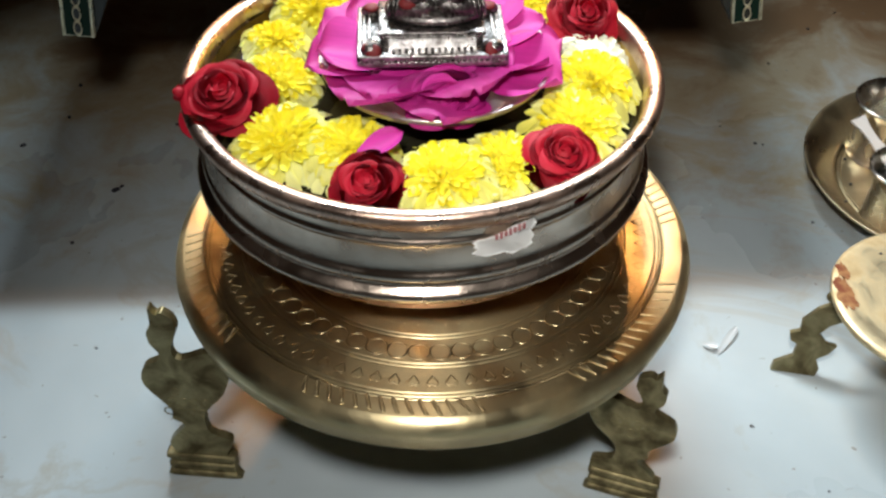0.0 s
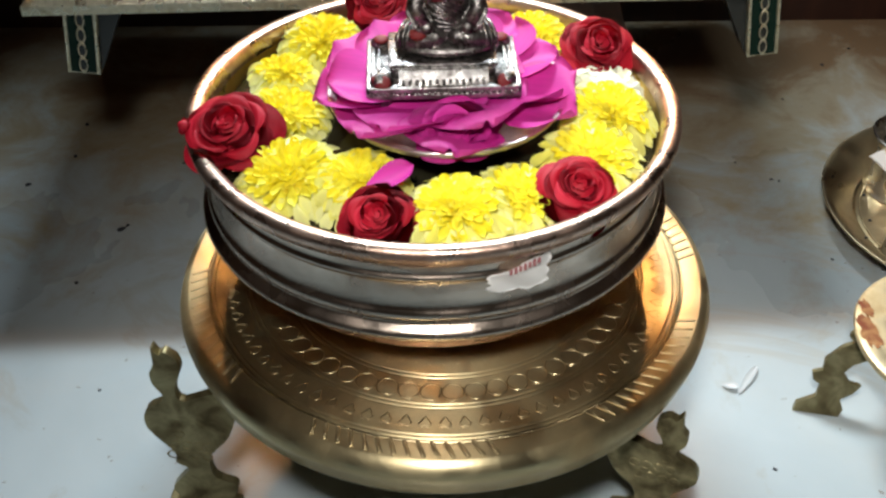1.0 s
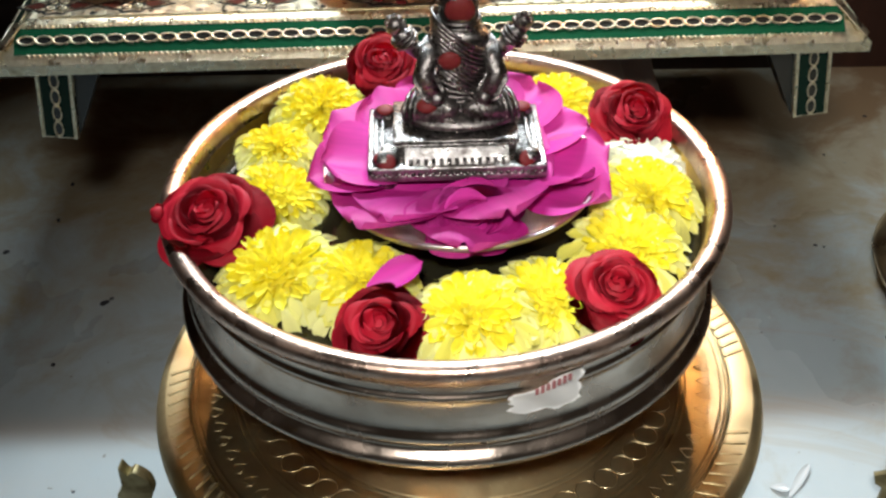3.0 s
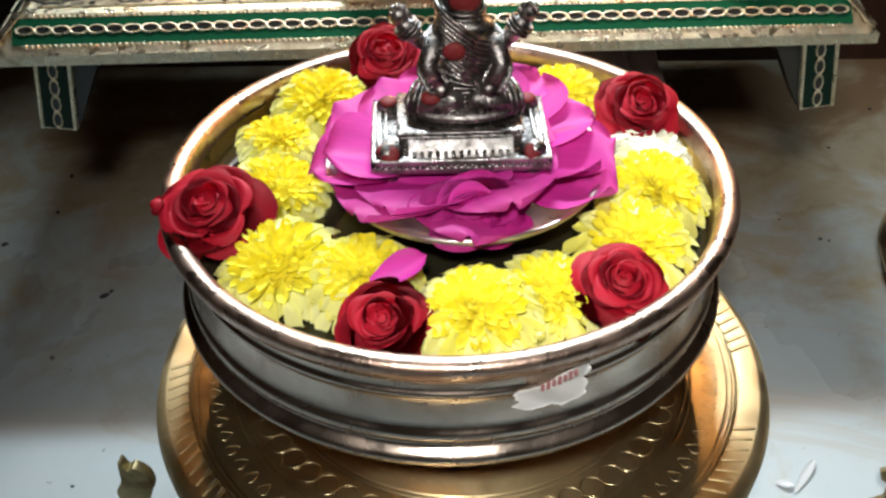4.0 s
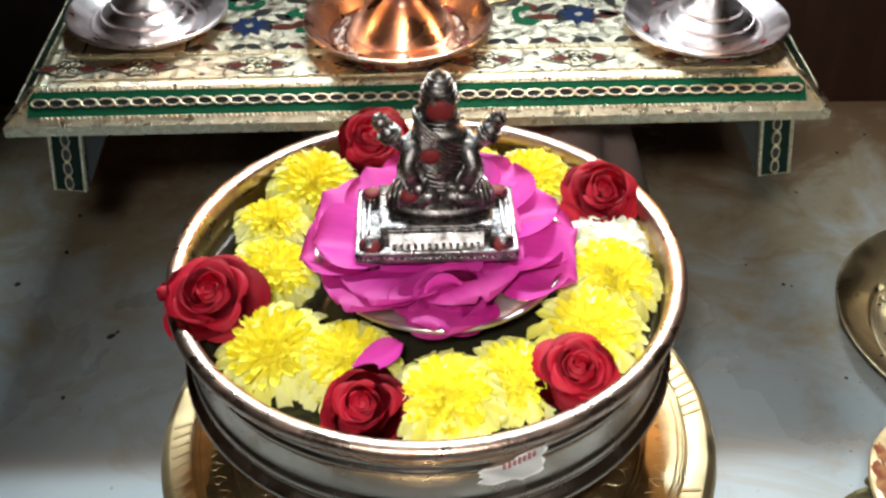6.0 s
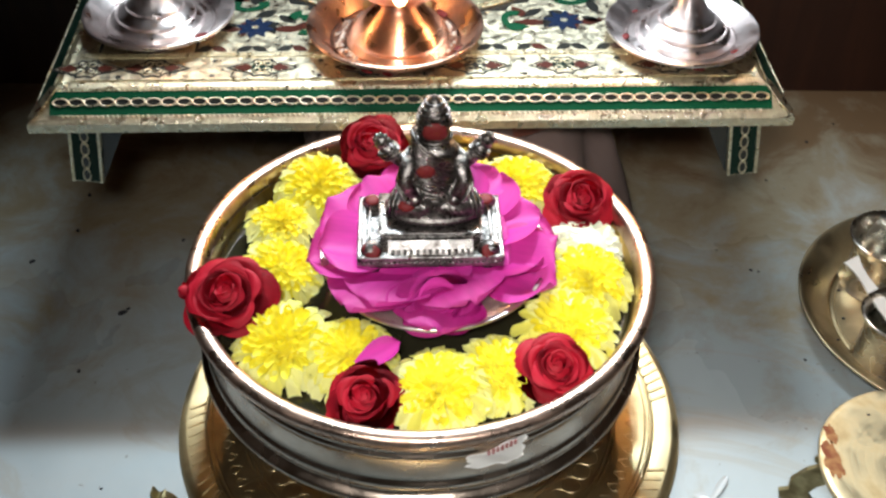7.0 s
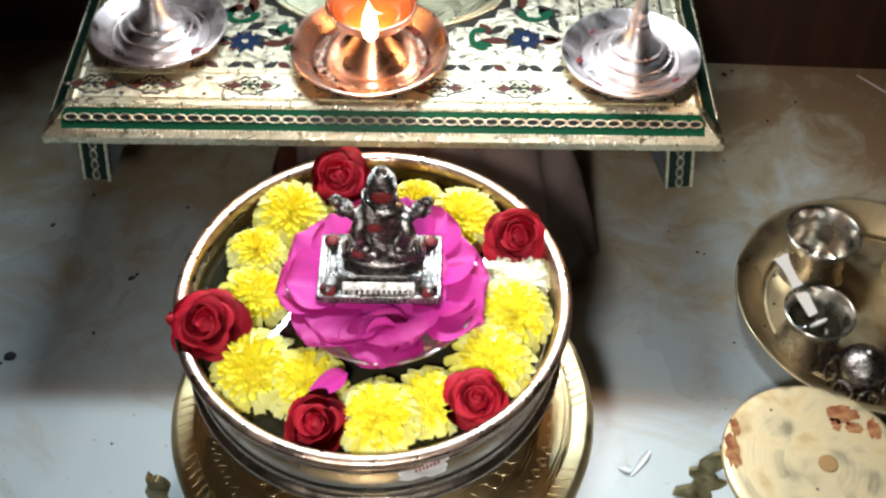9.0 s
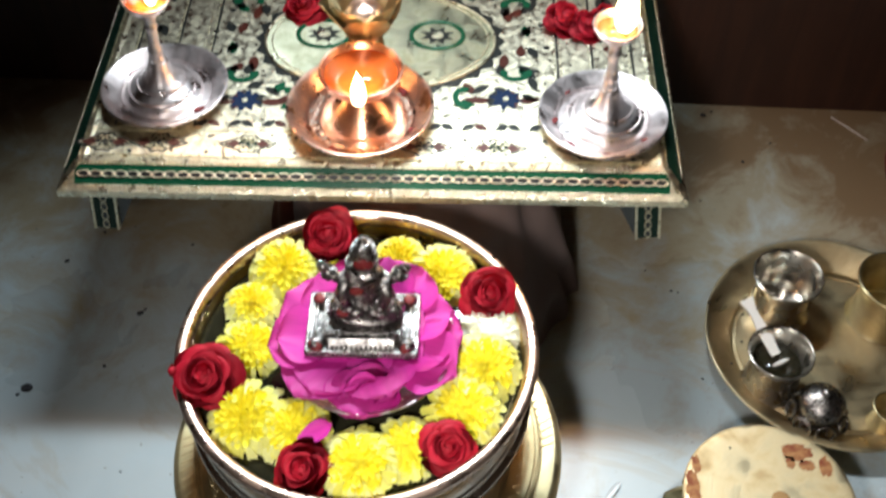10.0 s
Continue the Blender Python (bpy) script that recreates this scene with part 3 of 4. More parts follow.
def brass_stool():
    s = thing("brass_stool", "round engraved brass stool on three bird-shaped legs", "stool", pose(0.0044, -0.0223, 0))
    top = 0.1355
    prof = [(0.0, top), (0.030, top), (0.0302, top - 0.0006), (0.0312, top - 0.0006), (0.0314, top)]
    for g in (0.088, 0.0905, 0.1085, 0.1110, 0.1285, 0.1310, 0.1330):
        prof += [(g - 0.0012, top), (g - 0.0005, top), (g - 0.0002, top - 0.0005), (g + 0.0002, top - 0.0005), (g + 0.0005, top), (g + 0.0012, top)]
    prof += [(0.1430, top), (0.1440, top - 0.0002), (0.1475, top - 0.0030), (0.1492, top - 0.0080), (0.1485, top - 0.0130), (0.1460, top - 0.0165), (0.1455, top - 0.0225), (0.1430, top - 0.0235),
             (0.1420, top - 0.0060), (0.0, top - 0.0055)]
    part("top_plate", lathe(prof, 128), BRASS, s, "engraved brass plate with worn rings")
    # punched hatching near the rim, and rings of scales and hearts
    hatch = finish(box(0.0105, 0.0021, 0.0009, None, 0.0003), "hatch", BRASS)
    n = 126
    for i in range(n):
        if (i // 7) % 3 != 2:
            a = 2 * math.pi * i / n
            part("hatch", hatch, None, s, m=pose(0.1375 * math.cos(a), 0.1375 * math.sin(a), top + 0.0001, 0, 0, math.degrees(a) + 24))
    scale_ring = finish(torus(0.0056, 0.00055, 14, 5), "engraved_circle", BRASS)
    for i in range(56):
        a = 2 * math.pi * i / 56
        part("engraved_circle", scale_ring, None, s, m=pose(0.0998 * math.cos(a), 0.0998 * math.sin(a), top - 0.0003))
    heart = finish(tube([(0, -0.0036, 0), (0.003, 0.001, 0), (0.0016, 0.0034, 0), (0, 0.0018, 0), (-0.0016, 0.0034, 0), (-0.003, 0.001, 0), (0, -0.0036, 0)], 0.0005, 5), "engraved_heart", BRASS)
    for i in range(78):
        a = 2 * math.pi * i / 78
        part("engraved_heart", heart, None, s, m=pose(0.1200 * math.cos(a), 0.1200 * math.sin(a), top - 0.00025, 0, 0, math.degrees(a) - 90))
    bm = bmesh.new()
    for k, (r, cnt) in enumerate(((0.080, 70), (0.070, 60))):
        for i in range(cnt):
            a = 2 * math.pi * (i + 0.5 * k) / cnt
            bmesh.ops.create_icosphere(bm, subdivisions=1, radius=0.0016, matrix=Matrix.Translation((r * math.cos(a), r * math.sin(a), top - 0.0012)))
    part("punched_border", bm, BRASS, s)
    # three flat cast legs
    for h, x, y, turn in ((0.144, -0.143, -0.067, -8), (0.112, 0.110, -0.094, 158), (0.125, 0.020, 0.110, -90)):
        leg = part("bird_leg", plate_shape(bird_outline(h), 0.0055), BRASS_DARK, s, "flat cast brass leg shaped like a crested bird", False, pose(x, y, 0, 0, 0, turn))
        bm = bmesh.new()
        for k in range(3):
            box(0.0425 - 0.0015 * (k % 2), 0.0085, 0.0046, pose(0.0008, 0, 0.0035 + 0.0078 * k), 0.0014, bm)
        part("foot_rib", bm, BRASS_DARK, leg, "", False)
        for sy in (-1, 1):
            bm = bmesh.new()
            for k in range(9):
                torus(0.0030, 0.0005, 8, 4, pose(-0.012 + 0.0065 * (k % 4) + 0.003 * (k // 4), sy * 0.0027, 0.060 + 0.0085 * (k // 4), 90), bm)
            part("feathering", bm, BRASS_DARK, leg)
    return s


brass_stool()


# ---- bowl, water, sticker ----
bowl = thing("urli_bowl", "wide polished bronze bowl with a copper rim, filled with water", "bowl")
outer = [(0.070, 0.1375), (0.086, 0.1400), (0.104, 0.1510), (0.1155, 0.1650), (0.1215, 0.1722), (0.1262, 0.1745), (0.1280, 0.1772), (0.1272, 0.1800), (0.1240, 0.1826), (0.1234, 0.1842),
         (0.1244, 0.1866), (0.1240, 0.1895), (0.1224, 0.1922), (0.1217, 0.1990), (0.1218, 0.2070), (0.1230, 0.2090), (0.1230, 0.2108), (0.1219, 0.2125), (0.1219, 0.2160), (0.1222, 0.2190)]
part("body", lathe(smooth_profile(outer, 3) + [(0.1205, 0.2190), (0.1188, 0.205), (0.1180, 0.180), (0.108, 0.160), (0.086, 0.146), (0.0, 0.1440), (0.0, 0.1375)], 128), BRONZE, bowl, "polished bronze wall with turned bands")
part("base", lathe(smooth_profile([(0.0680, 0.1372), (0.0868, 0.1394), (0.1050, 0.1502), (0.1165, 0.1642), (0.1222, 0.1712), (0.1205, 0.1718), (0.1140, 0.1660), (0.1030, 0.1525), (0.0860, 0.1415), (0.0680, 0.1385)], 3), 96), COPPER, bowl, "reddish copper underside")
part("rim", lathe(smooth_profile([(0.1222, 0.2178), (0.1254, 0.2196), (0.1286, 0.2232), (0.1303, 0.2272), (0.1300, 0.2303), (0.1280, 0.2320), (0.1245, 0.2322), (0.1216, 0.2302), (0.1200, 0.2240), (0.1222, 0.2178)], 4), 128, None, False), COPPER_RIM, bowl, "rounded pink copper rim")
part("lining", lathe([(0.1205, 0.2235), (0.1180, 0.2060), (0.1172, 0.1810), (0.1070, 0.1612), (0.0860, 0.1472), (0.0, 0.1452)], 96, None, False), BOWL_IN, bowl, "yellow brass inside")
part("water", lathe([(0.0, 0.2145), (0.1140, 0.2145), (0.1185, 0.2150), (0.1183, 0.2138), (0.0, 0.2130)], 64), WATER, bowl, "still water with the bowl's shade in its colour")

bm = bmesh.new()
us, vs = 16, 8
grid = []
for j in range(vs + 1):
    row = []
    for i in range(us + 1):
        u, v = i / us, j / vs
        edge = 0.0016 * noise.noise(Vector((u * 7, v * 7, 3)))
        lo, hi = 0.1975 + 0.004 * (1 - u) + 0.004 * max(0, u - 0.7) / 0.3, 0.2100 + 0.0085 * u
        z = lo + (hi - lo) * v + (edge if j in (0, vs) else 0)
        a = radians(-80.5 + 14.0 * u + (2.2 * noise.noise(Vector((v * 5, 1, u))) if i in (0, us) else 0))
        r = 0.1243 + 0.0006 * math.sin(9 * u + 5 * v)
        row.append(bm.verts.new((r * math.cos(a), r * math.sin(a), z)))
    grid.append(row)
for j in range(vs):
    for i in range(us):
        bm.faces.new((grid[j][i], grid[j][i + 1], grid[j + 1][i + 1], grid[j + 1][i]))
bmesh.ops.solidify(bm, geom=bm.faces[:], thickness=0.0004)
sticker = solid("torn_sticker", bm, PAPER, "torn white paper sticker stuck on the bowl", "sticker")
for k in range(7):
    a = radians(-75.6 + 1.05 * k)
    part("print_bar", box(0.0006, 0.0014, 0.0030 + 0.0008 * (k % 2)), INK, sticker, "", False, pose(0.1254 * math.cos(a), 0.1254 * math.sin(a), 0.2120 + 0.00055 * k, 0, 0, math.degrees(a)))


# ---- flowers ----
def petal_mesh(name, L, W, cup, lift, material, nu=6, nv=4, full=0.62, wave=0.0):
    """A petal from the origin along x: narrow base, round tip, cupped across, lifting towards its tip. full: where it is widest."""
    bm = bmesh.new()
    g = []
    for i in range(nu + 1):
        u = 1 - (1 - i / nu) ** 1.5
        if u < full:
            w = W * (0.28 + 0.72 * math.sin(math.pi / 2 * u / full))
        else:
            w = W * max(0.16, math.sqrt(max(0.0, 1 - ((u - full) / (1.002 - full)) ** 2)))
        row = []
        for k in range(nv + 1):
            v = 2 * k / nv - 1
            row.append(bm.verts.new((L * u * (1 - 0.05 * v * v), w * v, lift * u * u + cup * v * v * (0.4 + 0.6 * u) * w / W + wave * math.sin(4.2 * v + 2.5 * u) * u)))
        g.append(row)
    for i in range(nu):
        for k in range(nv):
            bm.faces.new((g[i][k], g[i + 1][k], g[i + 1][k + 1], g[i][k + 1]))
    return finish(bm, name, material)


def chrysanthemum(tip_mat, heart_mat, rings, seed, label, dome=0.0190):
    """A dense flat dome of short spoon petals: rings of (count, tip radius, lift off the dome, size)."""
    rnd = random.Random(seed)
    f = thing("chrysanthemum", label, "flower", group="chrysanthemums in the bowl")
    outer = petal_mesh("petal", 0.0135, 0.0031, 0.0010, -0.0016, tip_mat, 6, 4, 0.74)
    inner = petal_mesh("petal", 0.0115, 0.0023, 0.0015, 0.0016, heart_mat, 6, 4, 0.72)
    for k, (count, rho, lift, size) in enumerate(rings):
        me, ln = (outer, 0.0135) if k < 3 else (inner, 0.0115)
        for i in range(count):
            r = rho * rnd.uniform(0.93, 1.07)
            q = min(r / 0.0290, 0.97)
            z = dome * math.sqrt(1 - q * q)
            slope = math.degrees(math.atan(dome * q / math.sqrt(1 - q * q) / 0.0290))
            up = radians(lift - slope + rnd.uniform(-13, 15))
            n = size * rnd.uniform(0.9, 1.1)
            part("petal", me, None, f, m=pose(0, 0, 0, 0, 0, 360 * (i + rnd.uniform(-0.25, 0.25)) / count + 13 * k)
                 @ pose(r - ln * n * math.cos(up), 0, z - ln * n * math.sin(up), rnd.uniform(-16, 16), -math.degrees(up), rnd.uniform(-9, 9))
                 @ Matrix.Diagonal((n, size * rnd.uniform(0.9, 1.15), size, 1)))
    part("flower_base", lathe(smooth_profile([(0, -0.003), (0.010, -0.002), (0.0170, 0.0010), (0.0160, 0.0060), (0.0090, 0.0125), (0, 0.0150)]), 18), heart_mat, f)
    return f


RINGS = [(20, 0.0272, 26, 1.05), (22, 0.0250, 26, 1.0), (22, 0.0222, 24, 0.98), (21, 0.0188, 24, 0.98), (18, 0.0154, 26, 0.95), (15, 0.0120, 30, 0.92), (11, 0.0086, 38, 0.90), (8, 0.0054, 52, 0.85), (4, 0.0028, 70, 0.8)]
mum_a = chrysanthemum(YELLOW_TIP, YELLOW_HEART, RINGS, 3, "yellow chrysanthemum head floating in the bowl")
mum_b = chrysanthemum(YELLOW_TIP, YELLOW_HEART, [(c - 1, r * 1.01, t * 1.15, s) for c, r, t, s in RINGS], 8, "pale lemon chrysanthemum head floating in the bowl", 0.0165)
mum_c = chrysanthemum(WHITE_PETAL, WHITE_PETAL, [(c - 4, r, t * 0.9, s * 1.15) for c, r, t, s in RINGS[:6]], 11, "faded cream chrysanthemum with open petals", 0.0120)
WATER_Z = 0.2160
SPOTS = [(mum_a, 0.008, -0.0945, 6, -2, 0.98), (mum_b, 0.0375, -0.0800, 6, 10, 0.86), (mum_b, -0.072, -0.0590, 8, -6, 1.02), (mum_a, -0.0380, -0.0690, 8, 4, 0.92), (mum_b, -0.0800, -0.0010, 0, 14, 0.88),
         (mum_a, -0.0825, 0.0370, -4, 6, 0.78), (mum_a, -0.0610, 0.0720, 10, 0, 0.98), (mum_a, 0.0590, 0.0690, 8, 4, 0.98), (mum_a, 0.0900, -0.0150, 6, 8, 1.0), (mum_b, 0.0765, -0.0500, 8, 4, 0.98),
         (mum_c, 0.0960, 0.0185, 8, 12, 0.86), (mum_a, 0.0260, 0.0840, 6, 0, 0.80), (mum_b, -0.0160, 0.0830, 6, 0, 0.80)]
used = set()
for k, (kind, x, y, ax, ay, size) in enumerate(SPOTS):
    m = pose(x, y + 0.003, WATER_Z - 0.001, ax + 9, ay, 0) @ pose(0, 0, 0, 0, 0, 47 * k) @ Matrix.Scale(size * 1.11, 4)
    if kind in used:
        copy_thing(kind, m @ Matrix.Scale(1.0 / kind.scale[0], 4))
    else:
        kind.matrix_basis = m
        used.add(kind)


def rose_shell(name, R, H, spread, roll, material, nu=9, nv=10):
    """One rose petal: part of a cup round the z axis, its lip rolled outwards and drawn to a soft point."""
    bm = bmesh.new()
    g = []
    for i in range(nu + 1):
        u = i / nu
        row = []
        for k in range(nv + 1):
            v = 2 * k / nv - 1
            a = radians(spread) * v * math.sin(math.pi * (0.16 + 0.56 * u))
            e = max(0.0, u - 0.55) / 0.45
            c = abs(v) ** 2.4
            r = R * (0.32 + 0.68 * math.sin(u * math.pi * 0.5) ** 0.75) + roll * e ** 1.5 * (1.1 - 0.9 * c) + 0.0004 * math.sin(5 * v + 9 * u)
            z = H * math.sin(u * math.pi * 0.5) * (1 - 0.16 * c * u) - roll * 0.75 * e ** 2.2 * (1 - 0.5 * c)
            row.append(bm.verts.new((r * math.cos(a), r * math.sin(a), z)))
        g.append(row)
    for i in range(nu):
        for k in range(nv):
            bm.faces.new((g[i][k], g[i + 1][k], g[i + 1][k + 1], g[i][k + 1]))
    bmesh.ops.solidify(bm, geom=bm.faces[:], thickness=0.0003)
    return finish(bm, name, material)


ROSE_RINGS = [(5, 0.0168, 0.0085, 56, 0.0066), (5, 0.0156, 0.0118, 54, 0.0046), (5, 0.0130, 0.0142, 56, 0.0032), (4, 0.0102, 0.0158, 64, 0.0024), (3, 0.0074, 0.0166, 78, 0.0017), (3, 0.0047, 0.0172, 92, 0.0011), (2, 0.0024, 0.0176, 130, 0.0005)]


def rose(material, label, group, seed, rings=ROSE_RINGS):
    rnd = random.Random(seed)
    f = thing("rose", label, "flower", group=group)
    for j, (count, R, H, spread, roll) in enumerate(rings):
        shells = [rose_shell("petal", R * q, H, spread, roll * w, material) for q, w in ((1.0, 1.0), (1.06, 0.6), (0.95, 1.35))]
        for i in range(count):
            part("petal", shells[(i + j) % 3], None, f, m=pose(0, 0, rnd.uniform(-0.0006, 0.0006), rnd.uniform(-6, 6), rnd.uniform(-3, 7), 360 * (i + rnd.uniform(-0.16, 0.16)) / count + 40 * j)
                 @ Matrix.Diagonal((1, rnd.uniform(0.95, 1.08), rnd.uniform(0.92, 1.08), 1)))
    part("heart", lathe(smooth_profile([(0.0, 0.0), (0.0150, 0.001), (0.0140, 0.0060), (0.0085, 0.0115), (0.0030, 0.0150), (0.0, 0.0155)]), 18), material, f)
    part("sepal_cup", lathe(smooth_profile([(0, -0.008), (0.004, -0.007), (0.006, -0.003), (0.004, 0.0), (0, 0.0)]), 12), GREEN, f)
    return f


red = rose(ROSE, "dark crimson rose floating in the bowl", "roses in the bowl", 5)
ROSES = [(-0.1020, -0.0300, 0.2290, 26, -8, 1.12), (-0.0285, -0.0960, 0.2215, 28, -4, 0.90), (0.0660, -0.0785, 0.2225, 24, 8, 0.90), (0.0940, 0.0500, 0.2270, 26, 6, 1.0), (-0.0280, 0.1000, 0.2320, 28, -6, 1.0)]
for k, (x, y, z, ax, ay, size) in enumerate(ROSES):
    m = pose(x, y, z, ax, ay, 0) @ pose(0, 0, 0, 0, 0, 71 * k) @ Matrix.Scale(size, 4)
    if k == 0:
        red.matrix_basis = m
    else:
        copy_thing(red, m @ Matrix.Scale(1.0 / red.scale[0], 4))
bud = thing("rose_bud", "small shut magenta bud on the bowl rim", "flower", pose(-0.1245, -0.0290, 0.2360, 20, -50, 0))
for k in range(4):
    part("petal", rose_shell("petal", 0.0040, 0.0070, 60, 0.0008, ROSE, 6, 6), None, bud, m=pose(0, 0, -0.0035, 0, 0, 90 * k))
part("heart", ball(0.0036, 0.0036, 0.0062, None, None, 10, 8), ROSE, bud)

# footed dish with magenta rose petals
DX, DY = 0.0075, -0.001
dish = solid("petal_dish", lathe(smooth_profile([(0.0, 0.1452), (0.028, 0.1452), (0.030, 0.150), (0.016, 0.160), (0.014, 0.196), (0.024, 0.214), (0.044, 0.2255), (0.0610, 0.2325), (0.0672, 0.2385),
                                                  (0.0655, 0.2395), (0.0595, 0.2345), (0.043, 0.2280), (0.0, 0.2240)], 3), 80), SILVER, "footed silver dish holding magenta rose petals", "dish", pose(DX, DY, 0.0) @ Matrix.Diagonal((0.935, 0.935, 0.998, 1)))
bed = thing("petal_bed", "magenta rose petals spread round the silver figure", "petals", pose(DX - 0.0005, DY + 0.0015, 0.2335))
pk = [petal_mesh("petal", 0.046, 0.0260, 0.0055, -0.0010, PINK, 14, 12, 0.62, 0.0020), petal_mesh("petal", 0.046, 0.0240, 0.0075, -0.0024, PINK, 14, 12, 0.66, -0.0026),
      petal_mesh("petal", 0.045, 0.0275, 0.0035, 0.0006, PINK, 14, 12, 0.60, 0.0026)]
rnd = random.Random(21)
for count, r0, tilt, size, z, turn in ((8, 0.0255, 9, 1.02, 0.0020, 8), (7, 0.0215, 13, 0.94, 0.0030, 30), (6, 0.0030, 4, 0.95, 0.0040, 20)):
    for i in range(count):
        a = 360 * (i + rnd.uniform(-0.18, 0.18)) / count + turn
        back = max(0.0, math.sin(radians(a)))
        part("petal", pk[(i * 5 + count) % 3], None, bed, m=pose(0, 0, z + 0.0016 * (i % 2), 0, 0, a)
             @ pose(r0 - 0.004 * max(0.0, -math.sin(radians(a))) ** 4, 0, 0, (-7, 7, 4)[i % 3] + rnd.uniform(-3, 3), -tilt - 12 * back + rnd.uniform(-3, 3), rnd.uniform(-10, 10))
             @ Matrix.Diagonal((size * rnd.uniform(0.95, 1.03), size * rnd.uniform(0.92, 1.12), size, 1)))
pinkrose = rose(PINK, "half-open magenta rose lying among the petals", "", 9, ROSE_RINGS[1:])
pinkrose.matrix_basis = pose(DX + 0.0020, DY - 0.0420, 0.2368, 30, 0, 20) @ Matrix.Diagonal((1.22, 0.95, 0.52, 1))
solid("loose_petal", petal_mesh("loose_petal", 0.025, 0.0075, 0.003, 0.003, PINK, 8, 6), None, "single magenta petal lying on a chrysanthemum", "petal", pose(-0.0340, -0.0800, 0.2320, 8, -6, 25))


# ---- silver figure on its footed base: one plain mesh ----
def silver_figure():
    bm = bmesh.new()
    cx, cy, z0 = 0.0050, 0.0060, 0.2425

    # stepped base with corner feet and a beaded front
    box(0.0790, 0.0530, 0.0035, pose(cx, cy, z0 + 0.0025), 0.0008, bm)
    box(0.0460, 0.0012, 0.0100, pose(cx, cy - 0.0215, z0 + 0.0095, -41), 0.0004, bm)
    for sx in (-1, 1):
        box(0.0016, 0.0430, 0.0030, pose(cx + sx * 0.0360, cy + 0.002, z0 + 0.0062), 0.0004, bm)
    for sy in (-1, 1):
        box(0.0790, 0.0026, 0.0040, pose(cx, cy + sy * 0.0252, z0 + 0.0058), 0.0007, bm)
        box(0.0026, 0.0530, 0.0040, pose(cx + sy * 0.0382, cy, z0 + 0.0058), 0.0007, bm)
        box(0.0010, 0.0300, 0.0026, pose(cx + sy * 0.0330, cy + 0.004, z0 + 0.0085), 0.0003, bm)
    # these faces take the paler silver with the torch reflection painted in
    bright = set(bm.faces)
    box(0.0750, 0.0490, 0.0030, pose(cx, cy, z0 + 0.0055), 0.0008, bm)
    box(0.0540, 0.0340, 0.0065, pose(cx, cy + 0.002, z0 + 0.0095), 0.0010, bm)
    for sx in (-1, 1):
        for sy in (-1, 1):
            ball(0.0055, 0.0055, 0.0075, pose(cx + sx * 0.032, cy + sy * 0.0205, z0 - 0.003), bm, 10, 6)
            ball(0.0062, 0.0050, 0.0042, pose(cx + sx * 0.0315, cy + sy * 0.0200, z0 + 0.0085), bm, 12, 8)
    for k in range(13):
        tube([(cx - 0.0205 + k * 0.0034, cy - 0.0252, z0 + 0.0062), (cx - 0.0205 + k * 0.0034, cy - 0.0222, z0 + 0.0098)], 0.0009, 6, bm)
    for k in range(26):
        ball(0.0013, 0.0013, 0.0010, pose(cx - 0.0375 + k * 0.0030, cy - 0.0262, z0 + 0.0046), bm, 6, 4)
    for sx in (-1, 1):
        for k in range(14):
            ball(0.0012, 0.0012, 0.0010, pose(cx + sx * 0.0388, cy - 0.022 + k * 0.0034, z0 + 0.0046), bm, 6, 4)
    box(0.0560, 0.0360, 0.0022, pose(cx, cy + 0.003, z0 + 0.0135), 0.0007, bm)
    # crossed legs under ridged cloth
    fx, fy, fz = cx + 0.0025, cy + 0.0060, z0 + 0.0145
    ball(0.0270, 0.0155, 0.0050, pose(fx, fy - 0.002, fz + 0.003), bm, 24, 10)
    for sx in (-1, 1):
        ball(0.0150, 0.0088, 0.0072, pose(fx + sx * 0.0135, fy - 0.0050, fz + 0.0070, 0, sx * 14, sx * 24), bm, 18, 10)
        for k in range(8):
            torus(0.0090, 0.0010, 16, 5, pose(fx + sx * (0.0045 + 0.0024 * k), fy - 0.0050 + 0.0008 * k, fz + 0.0078 - 0.0004 * k, 0, 90, sx * 24) @ Matrix.Diagonal((0.95, 1.16, 1, 1)), bm)
    # body and sash
    lathe(smooth_profile([(0.0, 0.004), (0.0125, 0.006), (0.0108, 0.016), (0.0086, 0.022), (0.0100, 0.031), (0.0140, 0.038), (0.0112, 0.043), (0.0050, 0.0455), (0.0, 0.046)], 3), 24, bm, False, 0.0, Matrix.Translation((fx, fy + 0.002, fz)) @ Matrix.Diagonal((1.0, 0.72, 1, 1)))
    for k in range(11):
        torus(0.0122 + 0.0003 * min(k, 6), 0.0010, 22, 5, pose(fx, fy + 0.001, fz + 0.0195 + 0.0024 * k, 0, 36, 0) @ Matrix.Diagonal((1.05, 0.80, 1, 1)), bm)
    for sx in (-1, 1):
        for q in (0.25, 0.5, 0.75):
            torus(0.0052, 0.0009, 12, 5, pose(fx + sx * (0.0215 + 0.005 * q), fy + 0.002 - 0.001 * q, fz + 0.036 + 0.0065 * q, 0, sx * 38, 0), bm)
            torus(0.0054, 0.0009, 12, 5, pose(fx + sx * (0.0165 - 0.005 * q), fy - 0.005 - 0.0055 * q, fz + 0.024 - 0.0075 * q, 40, -sx * 30, 0), bm)
    for k in range(6):
        torus(0.0128 - 0.0003 * k, 0.0009, 20, 5, pose(fx, fy + 0.001, fz + 0.0085 + 0.0020 * k, 0, -20 + 8 * k, 0) @ Matrix.Diagonal((1.02, 0.84, 1, 1)), bm)
